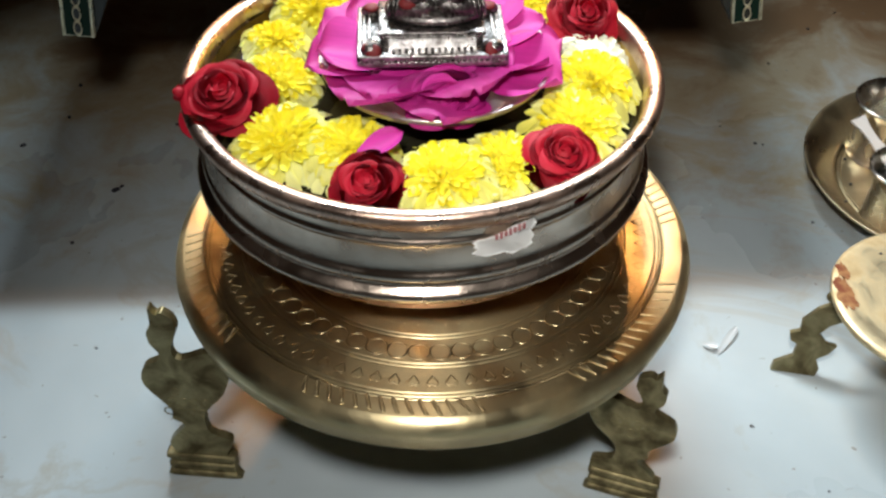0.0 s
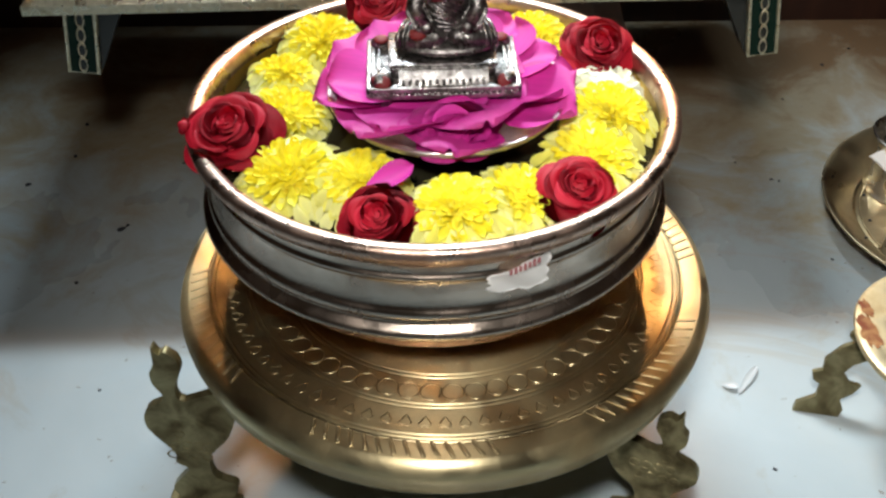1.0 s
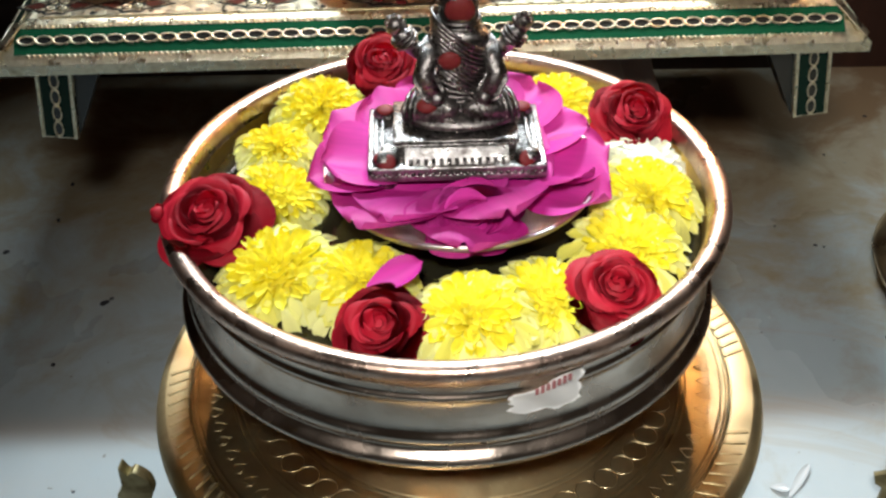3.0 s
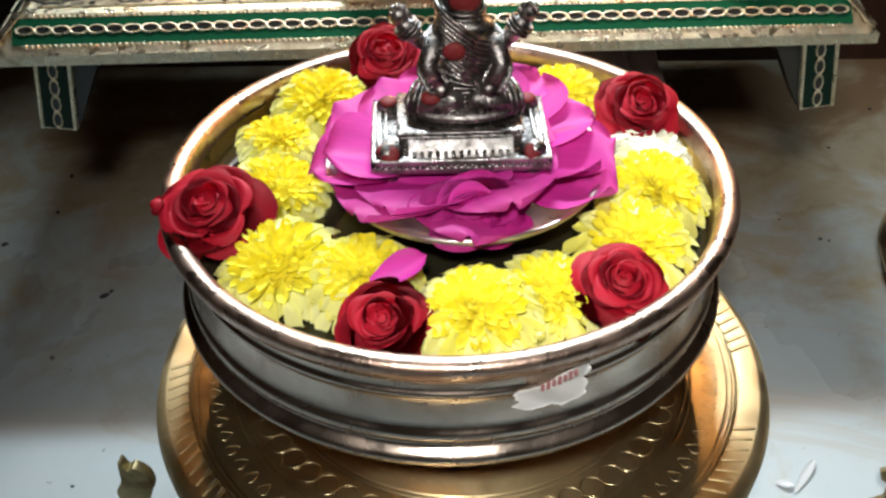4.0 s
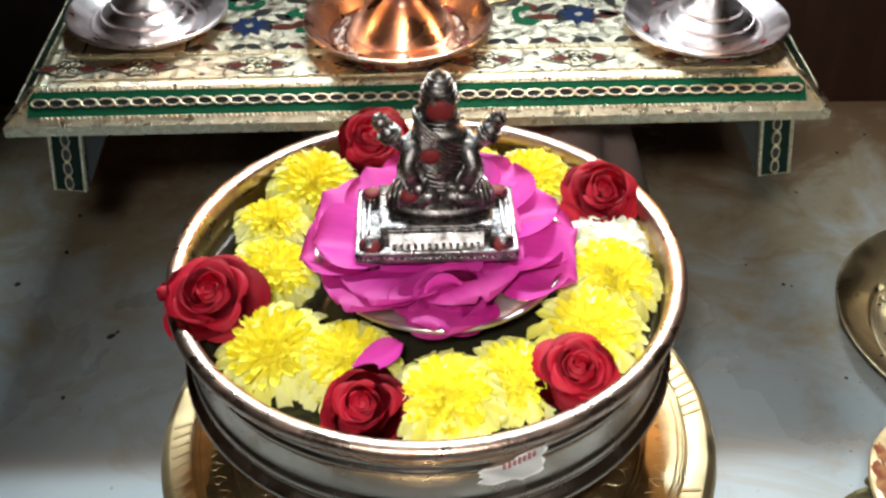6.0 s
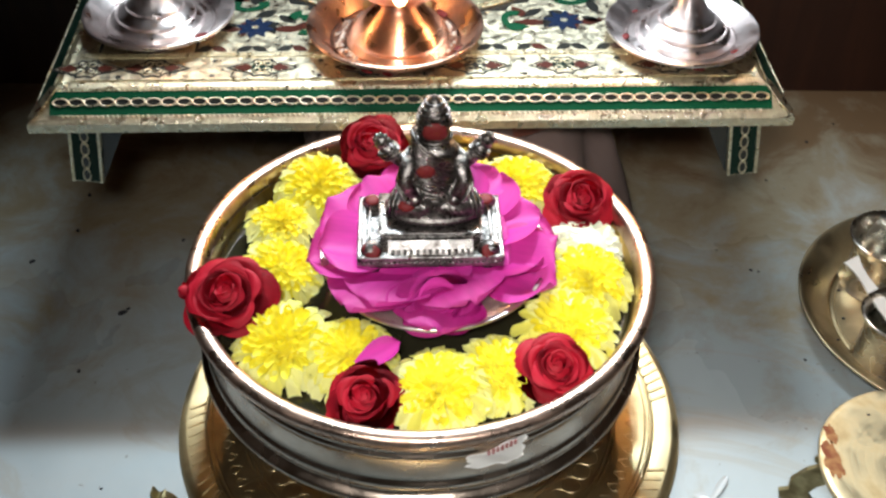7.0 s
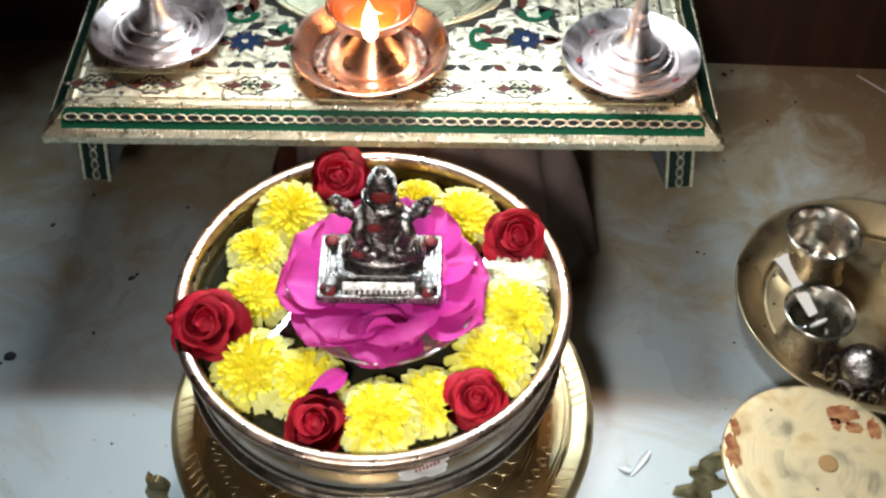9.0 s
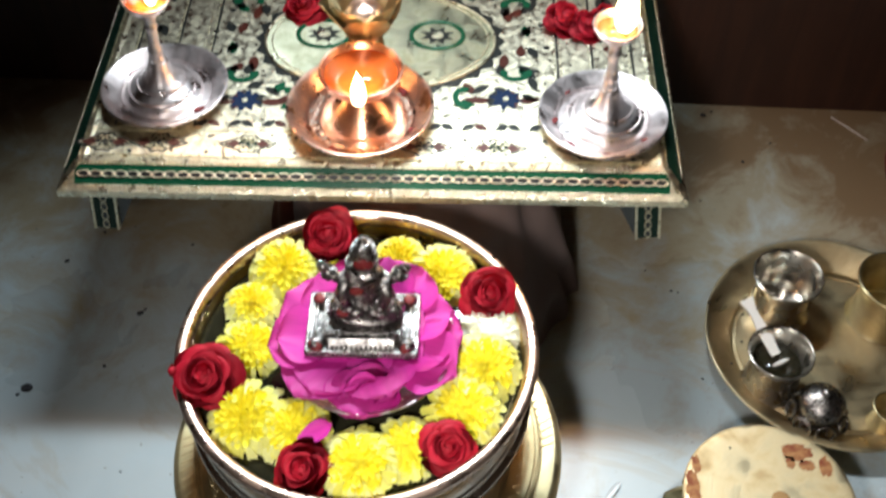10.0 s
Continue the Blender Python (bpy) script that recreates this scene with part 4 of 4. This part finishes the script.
    torus(0.0096, 0.0013, 20, 6, pose(fx, fy + 0.002, fz + 0.0205) @ Matrix.Diagonal((1.0, 0.75, 1, 1)), bm)
    # arms: two raised, two resting on the lap
    for sx in (-1, 1):
        tube([(fx + sx * 0.011, fy + 0.002, fz + 0.036), (fx + sx * 0.017, fy + 0.003, fz + 0.031), (fx + sx * 0.0215, fy + 0.002, fz + 0.036), (fx + sx * 0.0265, fy + 0.001, fz + 0.0425)], 0.0046, 8, bm, [1.15, 1.05, 0.9, 0.75])
        ball(0.0042, 0.0034, 0.0042, pose(fx + sx * 0.0275, fy + 0.001, fz + 0.0450), bm, 10, 8)
        for k in range(5):
            ball(0.0016, 0.0016, 0.0019, pose(fx + sx * (0.0275 + 0.0035 * math.cos(0.7 * k)), fy + 0.001, fz + 0.0465 + 0.003 * math.sin(0.8 * k)), bm, 6, 5)
        tube([(fx + sx * 0.012, fy - 0.001, fz + 0.035), (fx + sx * 0.0165, fy - 0.005, fz + 0.024), (fx + sx * 0.0115, fy - 0.0105, fz + 0.0165)], 0.0046, 8, bm, [1.15, 1.0, 0.8])
        ball(0.0040, 0.0034, 0.0036, pose(fx + sx * 0.0105, fy - 0.0115, fz + 0.0155), bm, 10, 8)
    # head and tall crown
    lathe(smooth_profile([(0.0, 0.042), (0.0060, 0.044), (0.0084, 0.050), (0.0088, 0.055), (0.0086, 0.0600), (0.0082, 0.064), (0.0074, 0.0675), (0.0060, 0.0700), (0.0046, 0.0718), (0.0028, 0.0742), (0.0010, 0.0760), (0.0, 0.0765)], 3), 20, bm, False, 0.0, Matrix.Translation((fx, fy + 0.004, fz - 0.004)))
    for k, (r, z) in enumerate(((0.0090, 0.0450), (0.0092, 0.0475), (0.0090, 0.0555), (0.0086, 0.0590), (0.0078, 0.0625), (0.0064, 0.0655), (0.0048, 0.0682))):
        torus(r, 0.0009, 18, 5, pose(fx, fy + 0.004, fz + z), bm)
    # red paste dabs
    plain = set(bm.faces)
    for sx in (-1, 1):
        ball(0.0046, 0.0018, 0.0040, pose(cx + sx * 0.0312, cy - 0.0232, z0 + 0.0092, -40, 0, 9 + 20 * sx), bm, 9, 7)
        ball(0.0024, 0.0014, 0.0026, pose(cx + sx * 0.0345, cy - 0.0215, z0 + 0.0098, -40, 0, 30), bm, 7, 5)
        ball(0.0040, 0.0042, 0.0018, pose(cx + sx * 0.0318, cy + 0.0170, z0 + 0.0122), bm, 12, 8)
    ball(0.0068, 0.0030, 0.0070, pose(fx + 0.0002, fy - 0.0028, fz + 0.0535, 12), bm, 14, 10)
    ball(0.0052, 0.0024, 0.0046, pose(fx - 0.0046, fy - 0.0100, fz + 0.0335, 10), bm, 12, 8)
    ball(0.0048, 0.0036, 0.0028, pose(fx - 0.0150, fy - 0.0120, fz + 0.0125, 30), bm, 12, 8)
    for f in bm.faces:
        f.material_index = 2 if f in bright else 0 if f in plain else 1
    return solid("silver_figure", bm, [SILVER_OLD, KUMKUM, LIT_SILVER_BASE], "small blackened silver seated figure with red paste dabs", "figurine")


silver_figure()


# ---- lamps on the table ----
def flame(name, place, h, watts, parent_label):
    f = solid(name, lathe(smooth_profile([(0.0, 0.0), (0.0030, 0.003), (0.0042, 0.008), (0.0034, 0.015), (0.0014, 0.021), (0.0, 0.025)], 3), 16, None, False), FLAME, parent_label, "flame",
              pose(*place) @ Matrix.Diagonal((h / 0.025, h / 0.025, h / 0.025, 1)))
    f.visible_shadow = False
    point_lamp("flame_light", (place[0], place[1], place[2] + h * 0.5), watts, (1.0, 0.47, 0.18))


def saucer(name, r, rim_z, material, label, x, y):
    s = thing(name, label, "plate", pose(x, y, 0))
    z = TZ + 0.0015
    part("dish", lathe(smooth_profile([(0.0, z), (r * 0.66, z), (r * 0.74, z + 0.001), (r * 0.92, rim_z - 0.003), (r * 0.99, rim_z - 0.0014), (r, rim_z), (r * 0.985, rim_z + 0.0012),
                                       (r * 0.93, rim_z - 0.0004), (r * 0.75, z + 0.0026), (r * 0.68, z + 0.0017), (0.0, z + 0.0016)], 3), 72), material, s)
    part("inner_ring", torus(r * 0.70, 0.0007, 56, 5), material, s, m=pose(0, 0, z + 0.0020))
    rnd = random.Random(int(abs(x) * 1000))
    for k in range(5):
        a, q = rnd.uniform(0, 6.28), r * rnd.uniform(0.72, 0.86)
        w = rnd.uniform(0.003, 0.007)
        part("kumkum_smear", ball(w, w * 0.6, 0.0008, None, None, 10, 6), KUMKUM, s, "dark red powder smear", m=pose(q * math.cos(a), q * math.sin(a), z + 0.0035, 0, 0, math.degrees(a) + 60))
    return s


def tall_lamp(x, y, lean, label):
    l = thing("oil_lamp", label, "oil lamp", pose(x, y, TZ + 0.0031, 0, lean, 0), group="silver lamps on the table")
    part("foot", lathe(smooth_profile([(0.0, 0.0), (0.0330, 0.0), (0.0345, 0.0022), (0.0325, 0.0050), (0.0285, 0.0066), (0.0288, 0.0085), (0.0255, 0.0110), (0.0205, 0.0135), (0.0208, 0.0155), (0.0165, 0.0190),
                                       (0.0125, 0.0240), (0.0095, 0.0300), (0.0072, 0.0360), (0.0, 0.0365)], 3), 56), SILVER, l, "stepped conical silver foot")
    part("stem", lathe(smooth_profile([(0.0, 0.0355), (0.0070, 0.0360), (0.0055, 0.0440), (0.0064, 0.0475), (0.0048, 0.0520), (0.0044, 0.0680), (0.0060, 0.0720), (0.0046, 0.0760), (0.0058, 0.0860), (0.0, 0.0865)], 3), 28), SILVER, l)
    part("oil_cup", lathe(smooth_profile([(0.0, 0.0860), (0.0060, 0.0865), (0.0140, 0.0910), (0.0190, 0.0985), (0.0200, 0.1010), (0.0186, 0.1010), (0.0130, 0.0940), (0.0, 0.0915)], 3), 36), SILVER, l, "shallow cup for oil")
    part("oil", lathe([(0.0, 0.0970), (0.0172, 0.0970), (0.0165, 0.0962), (0.0, 0.0960)], 28), OIL, l)
    part("wick", tube([(-0.004, 0.002, 0.0968), (0.004, -0.006, 0.0985), (0.008, -0.012, 0.1030)], 0.0012, 6), WICK, l)
    return l


saucer("copper_saucer", 0.0629, 0.2416, COPPER, "shallow copper plate under the middle lamp", -0.0145, 0.2404)
saucer("silver_saucer", 0.0547, 0.2381, SILVER, "shallow silver plate with red powder smears", -0.1859, 0.2656)
saucer("silver_saucer", 0.0550, 0.2370, SILVER, "shallow silver plate with red powder smears", 0.1915, 0.2401)
tall_lamp(-0.1890, 0.2670, 2.5, "tall silver oil lamp on a conical foot")
tall_lamp(0.1950, 0.2420, -1.0, "tall silver oil lamp on a conical foot")
flame("flame", (0.197, 0.231, 0.3300), 0.054, 0.95, "small bright oil flame on a silver lamp")
flame("flame", (-0.177, 0.256, 0.3300), 0.030, 0.5, "small bright oil flame on a silver lamp")

LX, LY = -0.0115, 0.2380
lamp = thing("oil_lamp", "low copper oil lamp with a glowing cup of oil", "oil lamp", pose(LX, LY, TZ + 0.0031))
part("foot", lathe(smooth_profile([(0.0, 0.0), (0.0350, 0.0), (0.0365, 0.0025), (0.0345, 0.0050), (0.0350, 0.0068), (0.0320, 0.0110), (0.0265, 0.0180), (0.0200, 0.0240), (0.0140, 0.0290), (0.0120, 0.0330), (0.0, 0.0335)], 3), 64), COPPER, lamp, "domed ribbed copper foot")
part("cup", lathe(smooth_profile([(0.0, 0.0325), (0.0125, 0.0330), (0.0230, 0.0380), (0.0310, 0.0450), (0.0345, 0.0520), (0.0350, 0.0545), (0.0330, 0.0545), (0.0290, 0.0460), (0.0200, 0.0400), (0.0, 0.0370)], 3), 56), COPPER, lamp, "wide copper oil cup")
part("oil", lathe([(0.0, 0.0500), (0.0305, 0.0500), (0.0300, 0.0490), (0.0, 0.0488)], 40), OIL, lamp, "glowing orange lamp oil")
part("wick", tube([(0.0, -0.004, 0.0500), (0.001, -0.018, 0.0520), (0.001, -0.0315, 0.0565)], 0.0016, 6), WICK, lamp)
bm = bmesh.new()
rnd = random.Random(4)
for k in range(240):
    a, q = rnd.uniform(0, 6.283), rnd.uniform(0.037, 0.043)
    ball(0.0012, 0.0012, 0.0007, pose(q * math.cos(a) - 0.003, q * math.sin(a) + 0.002, TZ + 0.0040, 0, 0, 57 * k) @ Matrix.Scale(rnd.uniform(0.6, 1.5), 4), bm, 5, 4)
solid("rice_grains", bm, FEATHER, "ring of pale rice grains round the lamp foot", "rice", pose(LX, LY, 0), kind="stuff")
flame("flame", (LX + 0.001, LY - 0.0365, TZ + 0.0500), 0.036, 0.35, "small bright oil flame on the copper lamp")
# small brass lotus behind the middle lamp
orn = thing("brass_lotus", "small brass lotus ornament lit by the flame", "ornament", pose(LX - 0.001, 0.300, TZ) @ Matrix.Scale(1.45, 4))
part("lotus_foot", lathe(smooth_profile([(0.0, 0.001), (0.020, 0.001), (0.021, 0.005), (0.012, 0.010), (0.010, 0.028), (0.0, 0.029)], 3), 32), BRASS, orn)
lotus = petal_mesh("lotus_petal", 0.040, 0.0135, 0.004, 0.006, BRASS, 8, 6)
for k in range(9):
    part("lotus_petal", lotus, None, orn, m=pose(0, 0, 0.026, 0, 0, 40 * k) @ pose(0.003, 0, 0, 0, -52 + 6 * (k % 2), 0))
part("lotus_heart", lathe(smooth_profile([(0.0, 0.026), (0.008, 0.028), (0.012, 0.040), (0.009, 0.050), (0.0, 0.053)], 3), 24), COPPER, orn)

# red flowers laid on the back of the table
for x, y, s in ((0.166, 0.372, 0.95), (0.186, 0.362, 0.85), (0.206, 0.372, 0.85), (-0.075, 0.384, 1.0)):
    r = copy_thing(red, pose(x, y, TZ + 0.002, 20, 0, 400 * x) @ Matrix.Scale(s / red.scale[0], 4))
    tagged(r, "dark crimson rose laid on the gilt table", group="roses on the table")


# ---- bronze tray with small vessels ----
AX, AY = 0.430, 0.165
tray = thing("bronze_tray", "large round tarnished bronze tray on the floor", "tray", pose(AX, AY, 0))
part("tray_body", lathe(smooth_profile([(0.0, 0.001), (0.088, 0.001), (0.094, 0.002), (0.110, 0.0140), (0.120, 0.0205), (0.1225, 0.0215), (0.1218, 0.0230), (0.117, 0.0215), (0.106, 0.0140), (0.094, 0.0042), (0.090, 0.0036), (0.0, 0.0036)], 3), 96), THALI, tray)
part("tray_ring", torus(0.090, 0.0009, 80, 6), THALI, tray, m=pose(0, 0, 0.0042))


def tumbler(name, x, y, r, h, material, label, fill=None):
    t = thing(name, label, "cup", pose(x, y, 0.0042), group="cups on the tray")
    part("wall", lathe(smooth_profile([(0.0, 0.0), (r * 0.86, 0.0), (r * 0.90, 0.002), (r * 0.84, h * 0.25), (r * 0.80, h * 0.55), (r * 0.84, h * 0.80), (r * 0.97, h * 0.97), (r, h), (r * 0.96, h + 0.0008), (r * 0.80, h * 0.80),
                                       (r * 0.765, h * 0.55), (r * 0.80, h * 0.2), (r * 0.78, 0.003), (0.0, 0.0026)], 3), 56), material, t)
    part("lip", torus(r * 0.985, 0.0011, 56, 6), material, t, m=pose(0, 0, h))
    if fill:
        part("water", lathe([(0.0, h * 0.62), (r * 0.765, h * 0.62), (r * 0.76, h * 0.60), (0.0, h * 0.60)], 40), WATER, t, "clear water")
    return t


tumbler("steel_cup", 0.3648, 0.1252, 0.0295, 0.050, STEEL, "small steel cup of water with a spoon", True)
tumbler("steel_cup", 0.3869, 0.2149, 0.0330, 0.050, STEEL, "small empty steel cup with a flared lip")
tumbler("brass_cup", 0.4860, 0.2050, 0.0360, 0.056, BRASS, "tall brass cup with a dark lip")
spoon = thing("spoon", "small pale spoon standing in the steel cup", "spoon")
base, tip = Vector((0.3660, 0.1290, 0.0385)), Vector((0.3385, 0.1770, 0.0650))
sp = look(base, tip)
ln = (tip - base).length
part("handle", plate_shape([(-0.0048, 0.004), (0.0048, 0.004), (0.0060, ln * 0.45), (0.0042, ln * 0.68), (0.0048, ln * 0.84), (0.0078, ln), (-0.0078, ln), (-0.0048, ln * 0.84), (-0.0042, ln * 0.68), (-0.0060, ln * 0.45)], 0.0014),
     SPOON, spoon, "flat pale handle with a fishtail end", False, sp @ pose(0, 0, 0, 180, 0, 0))
part("spoon_bowl", ball(0.0080, 0.0110, 0.0022), SPOON, spoon, m=sp @ pose(0, 0, 0.004))

pot = thing("incense_pot", "small blackened silver lidded pot with looped sides", "pot", pose(0.3990, 0.0850, 0.0042))
part("pot_body", lathe(smooth_profile([(0.0, 0.0), (0.012, 0.0), (0.014, 0.003), (0.010, 0.008), (0.018, 0.016), (0.0195, 0.024), (0.017, 0.031), (0.0, 0.032)], 3), 36), SILVER_OLD, pot)
part("lid", lathe(smooth_profile([(0.0, 0.0315), (0.0185, 0.0315), (0.0195, 0.034), (0.016, 0.038), (0.008, 0.043), (0.0035, 0.045), (0.004, 0.048), (0.0, 0.050)], 3), 36), SILVER_OLD, pot, "domed lid")
for k in range(7):
    a = 2 * math.pi * k / 7 + 0.3
    part("loop", torus(0.0085, 0.0016, 16, 6, None, None, 0.8), SILVER_OLD, pot, m=pose(0.024 * math.cos(a), 0.024 * math.sin(a), 0.016, 62, 0, math.degrees(a) + 90))
    part("loop_base", torus(0.0060, 0.0014, 14, 5), SILVER_OLD, pot, m=pose(0.021 * math.cos(a + 0.45), 0.021 * math.sin(a + 0.45), 0.007, 40, 0, math.degrees(a) + 116))
tumbler("brass_pot", 0.4620, 0.0830, 0.0170, 0.028, BRASS, "tiny round brass pot")
for x, y in ((0.352, 0.205), (0.346, 0.172), (0.412, 0.106), (0.330, 0.140)):
    solid("ash_crumb", ball(0.0015, 0.0011, 0.0009, None, None, 7, 5), DIRT, "dark crumb of ash on the tray", "crumb", pose(x, y, 0.0130 if math.hypot(x - AX, y - AY) > 0.1 else 0.0046))

# ---- low brass stool with a stained pale top ----
low = thing("small_stool", "small round brass stool with turmeric stains on top", "stool", pose(0.3264, -0.0292, 0))
prof = [(0.0, 0.0690)]
for g in (0.012, 0.016, 0.0195, 0.024, 0.029, 0.0335, 0.0365, 0.041, 0.046, 0.0500, 0.0545, 0.059):
    prof += [(g - 0.0012, 0.0690), (g - 0.0004, 0.0690), (g, 0.06897), (g + 0.0004, 0.0690), (g + 0.0012, 0.0690)]
prof += [(0.0660, 0.0690), (0.0690, 0.0684), (0.0701, 0.0668), (0.0692, 0.0640), (0.0640, 0.0632), (0.0, 0.0632)]
part("top_plate", lathe(prof, 96), STOOL_TOP, low, "pale brass top with orange stains")
part("turmeric_spot", lathe(smooth_profile([(0.0, 0.0006), (0.005, 0.0006), (0.0075, 0.0), (0.0, -0.0002)], 3), 36, None, True, 0.0), mat("turmeric", (0.28, 0.16, 0.06), 0.8), low, "dried turmeric spot", m=pose(0.0085, -0.0005, 0.0691))
SMEAR = mat("orange_smear", (0.33, 0.12, 0.03), 0.75)
_t = noise_tex(SMEAR, 130.0, 4.0)
nodes(SMEAR)[1].new(ramp(SMEAR, _t.outputs[0], [(0.36, (0.34, 0.17, 0.06)), (0.62, (0.17, 0.040, 0.010))]), nodes(SMEAR)[2].inputs["Base Color"])
for x, y, w, l, seed in ((-0.0610, 0.010, 0.0055, 0.0150, 1), (-0.0560, 0.030, 0.0036, 0.0080, 2), (0.028, 0.043, 0.0125, 0.0085, 3), (0.035, 0.031, 0.0065, 0.0050, 4), (0.022, 0.034, 0.0040, 0.0060, 5), (0.060, -0.008, 0.0050, 0.0090, 6), (0.050, 0.030, 0.0050, 0.0090, 7)):
    edge = [(1 + 0.45 * noise.noise(Vector((2.2 * math.cos(a), 2.2 * math.sin(a), seed))) + 0.22 * noise.noise(Vector((6 * math.cos(a), 6 * math.sin(a), seed))), a) for a in (2 * math.pi * i / 44 for i in range(44))]
    part("stain", plate_shape([(w * q * math.cos(a), l * q * math.sin(a)) for q, a in edge], 0.0003), SMEAR, low, "dried rusty orange paste stain", False, pose(x, y, 0.0691, 90, 0, 0))
for x, y in ((-0.026, 0.046), (-0.004, -0.022), (0.008, -0.001)):
    part("speck", ball(0.0013, 0.0010, 0.0005, None, None, 8, 5), DIRT, low, "dark crumb stuck on the top", m=pose(x, y, 0.0691))
SLEG = [(0.0, 0.0), (0.46, 0.0), (0.49, 0.09), (0.44, 0.20), (0.55, 0.28), (0.62, 0.38), (0.50, 0.40), (0.42, 0.50), (0.50, 0.60), (0.78, 0.76), (1.0, 0.84), (1.0, 1.0), (0.62, 1.0), (0.56, 0.90),
        (0.36, 0.78), (0.22, 0.62), (0.22, 0.50), (0.12, 0.46), (0.14, 0.38), (0.22, 0.34), (0.20, 0.20), (0.02, 0.09)]
for x, y, turn, lean in ((-0.0664, 0.0034, 165, 16), (0.030, -0.059, 297, 0), (0.036, 0.056, 57, 0)):
    leg = part("scroll_leg", plate_shape([(0.030 - 0.062 * a, 0.0640 * b) for a, b in SLEG], 0.0045), BRASS_DARK, low, "dark wavy cut-out leg", False, pose(x, y, 0, 0, 0, turn) @ pose(0, 0, 0, lean))
    part("ear", ball(0.0060, 0.0024, 0.0048), BRASS_DARK, leg, m=pose(-0.0010, 0, 0.0590))

# ---- small things on the floor ----
solid("clay_cup", lathe(smooth_profile([(0.0, 0.0), (0.020, 0.0), (0.028, 0.012), (0.034, 0.030), (0.0345, 0.034), (0.0325, 0.034), (0.026, 0.014), (0.0, 0.006)], 3), 40), CLAY, "dark red clay cup on the stained floor", "cup", pose(0.560, 0.390, 0))
solid("incense_stick", tube([(0.496, 0.494, 0.0012), (0.514, 0.474, 0.0013), (0.530, 0.456, 0.0012)], 0.0010, 6, None, [1, 1.2, 0.8]), FEATHER, "short pale incense stick end", "stick")
solid("plastic_scrap", petal_mesh("plastic_scrap", 0.030, 0.0028, 0.0012, 0.0015, SCRAP), None, "small clear white scrap lying on marble", "scrap", pose(0.199, -0.004, 0.0012, 0, 0, 52))
solid("plastic_scrap", petal_mesh("plastic_scrap", 0.011, 0.0035, 0.0016, 0.0010, SCRAP), None, "small clear white scrap lying on marble", "scrap", pose(0.190, 0.004, 0.0012, 0, 0, -20))
bits = [(-0.331, 0.105, 0.0062), (-0.338, 0.098, 0.0022), (-0.264, 0.132, 0.0022), (0.206, -0.068, 0.0018), (-0.242, 0.195, 0.0035), (-0.238, 0.200, 0.0020), (0.304, 0.131, 0.0016), (0.286, 0.236, 0.0018),
        (0.292, 0.234, 0.0014), (0.262, 0.262, 0.0012), (0.350, 0.494, 0.0035), (0.360, 0.500, 0.0022), (-0.205, 0.285, 0.0022), (-0.300, 0.300, 0.0024), (0.022, -0.190, 0.0012), (-0.225, 0.020, 0.0012),
        (0.240, -0.120, 0.0012), (0.385, 0.420, 0.0020), (0.42, 0.45, 0.0016), (-0.33, 0.26, 0.003), (-0.30, 0.35, 0.0025), (0.33, 0.36, 0.0016)]
for k, (x, y, r) in enumerate(bits):
    bm = ball(r, r * 0.7, r * 0.35, None, None, 8, 6)
    for v in bm.verts:
        v.co += 0.3 * r * noise.noise_vector(v.co / r + Vector((k, 0, 0)))
    solid("floor_crumb", bm, DIRT, "dark crumb lying on the marble floor", "crumb", pose(x, y, r * 0.15, 0, 0, 50 * k), group="crumbs on the floor")
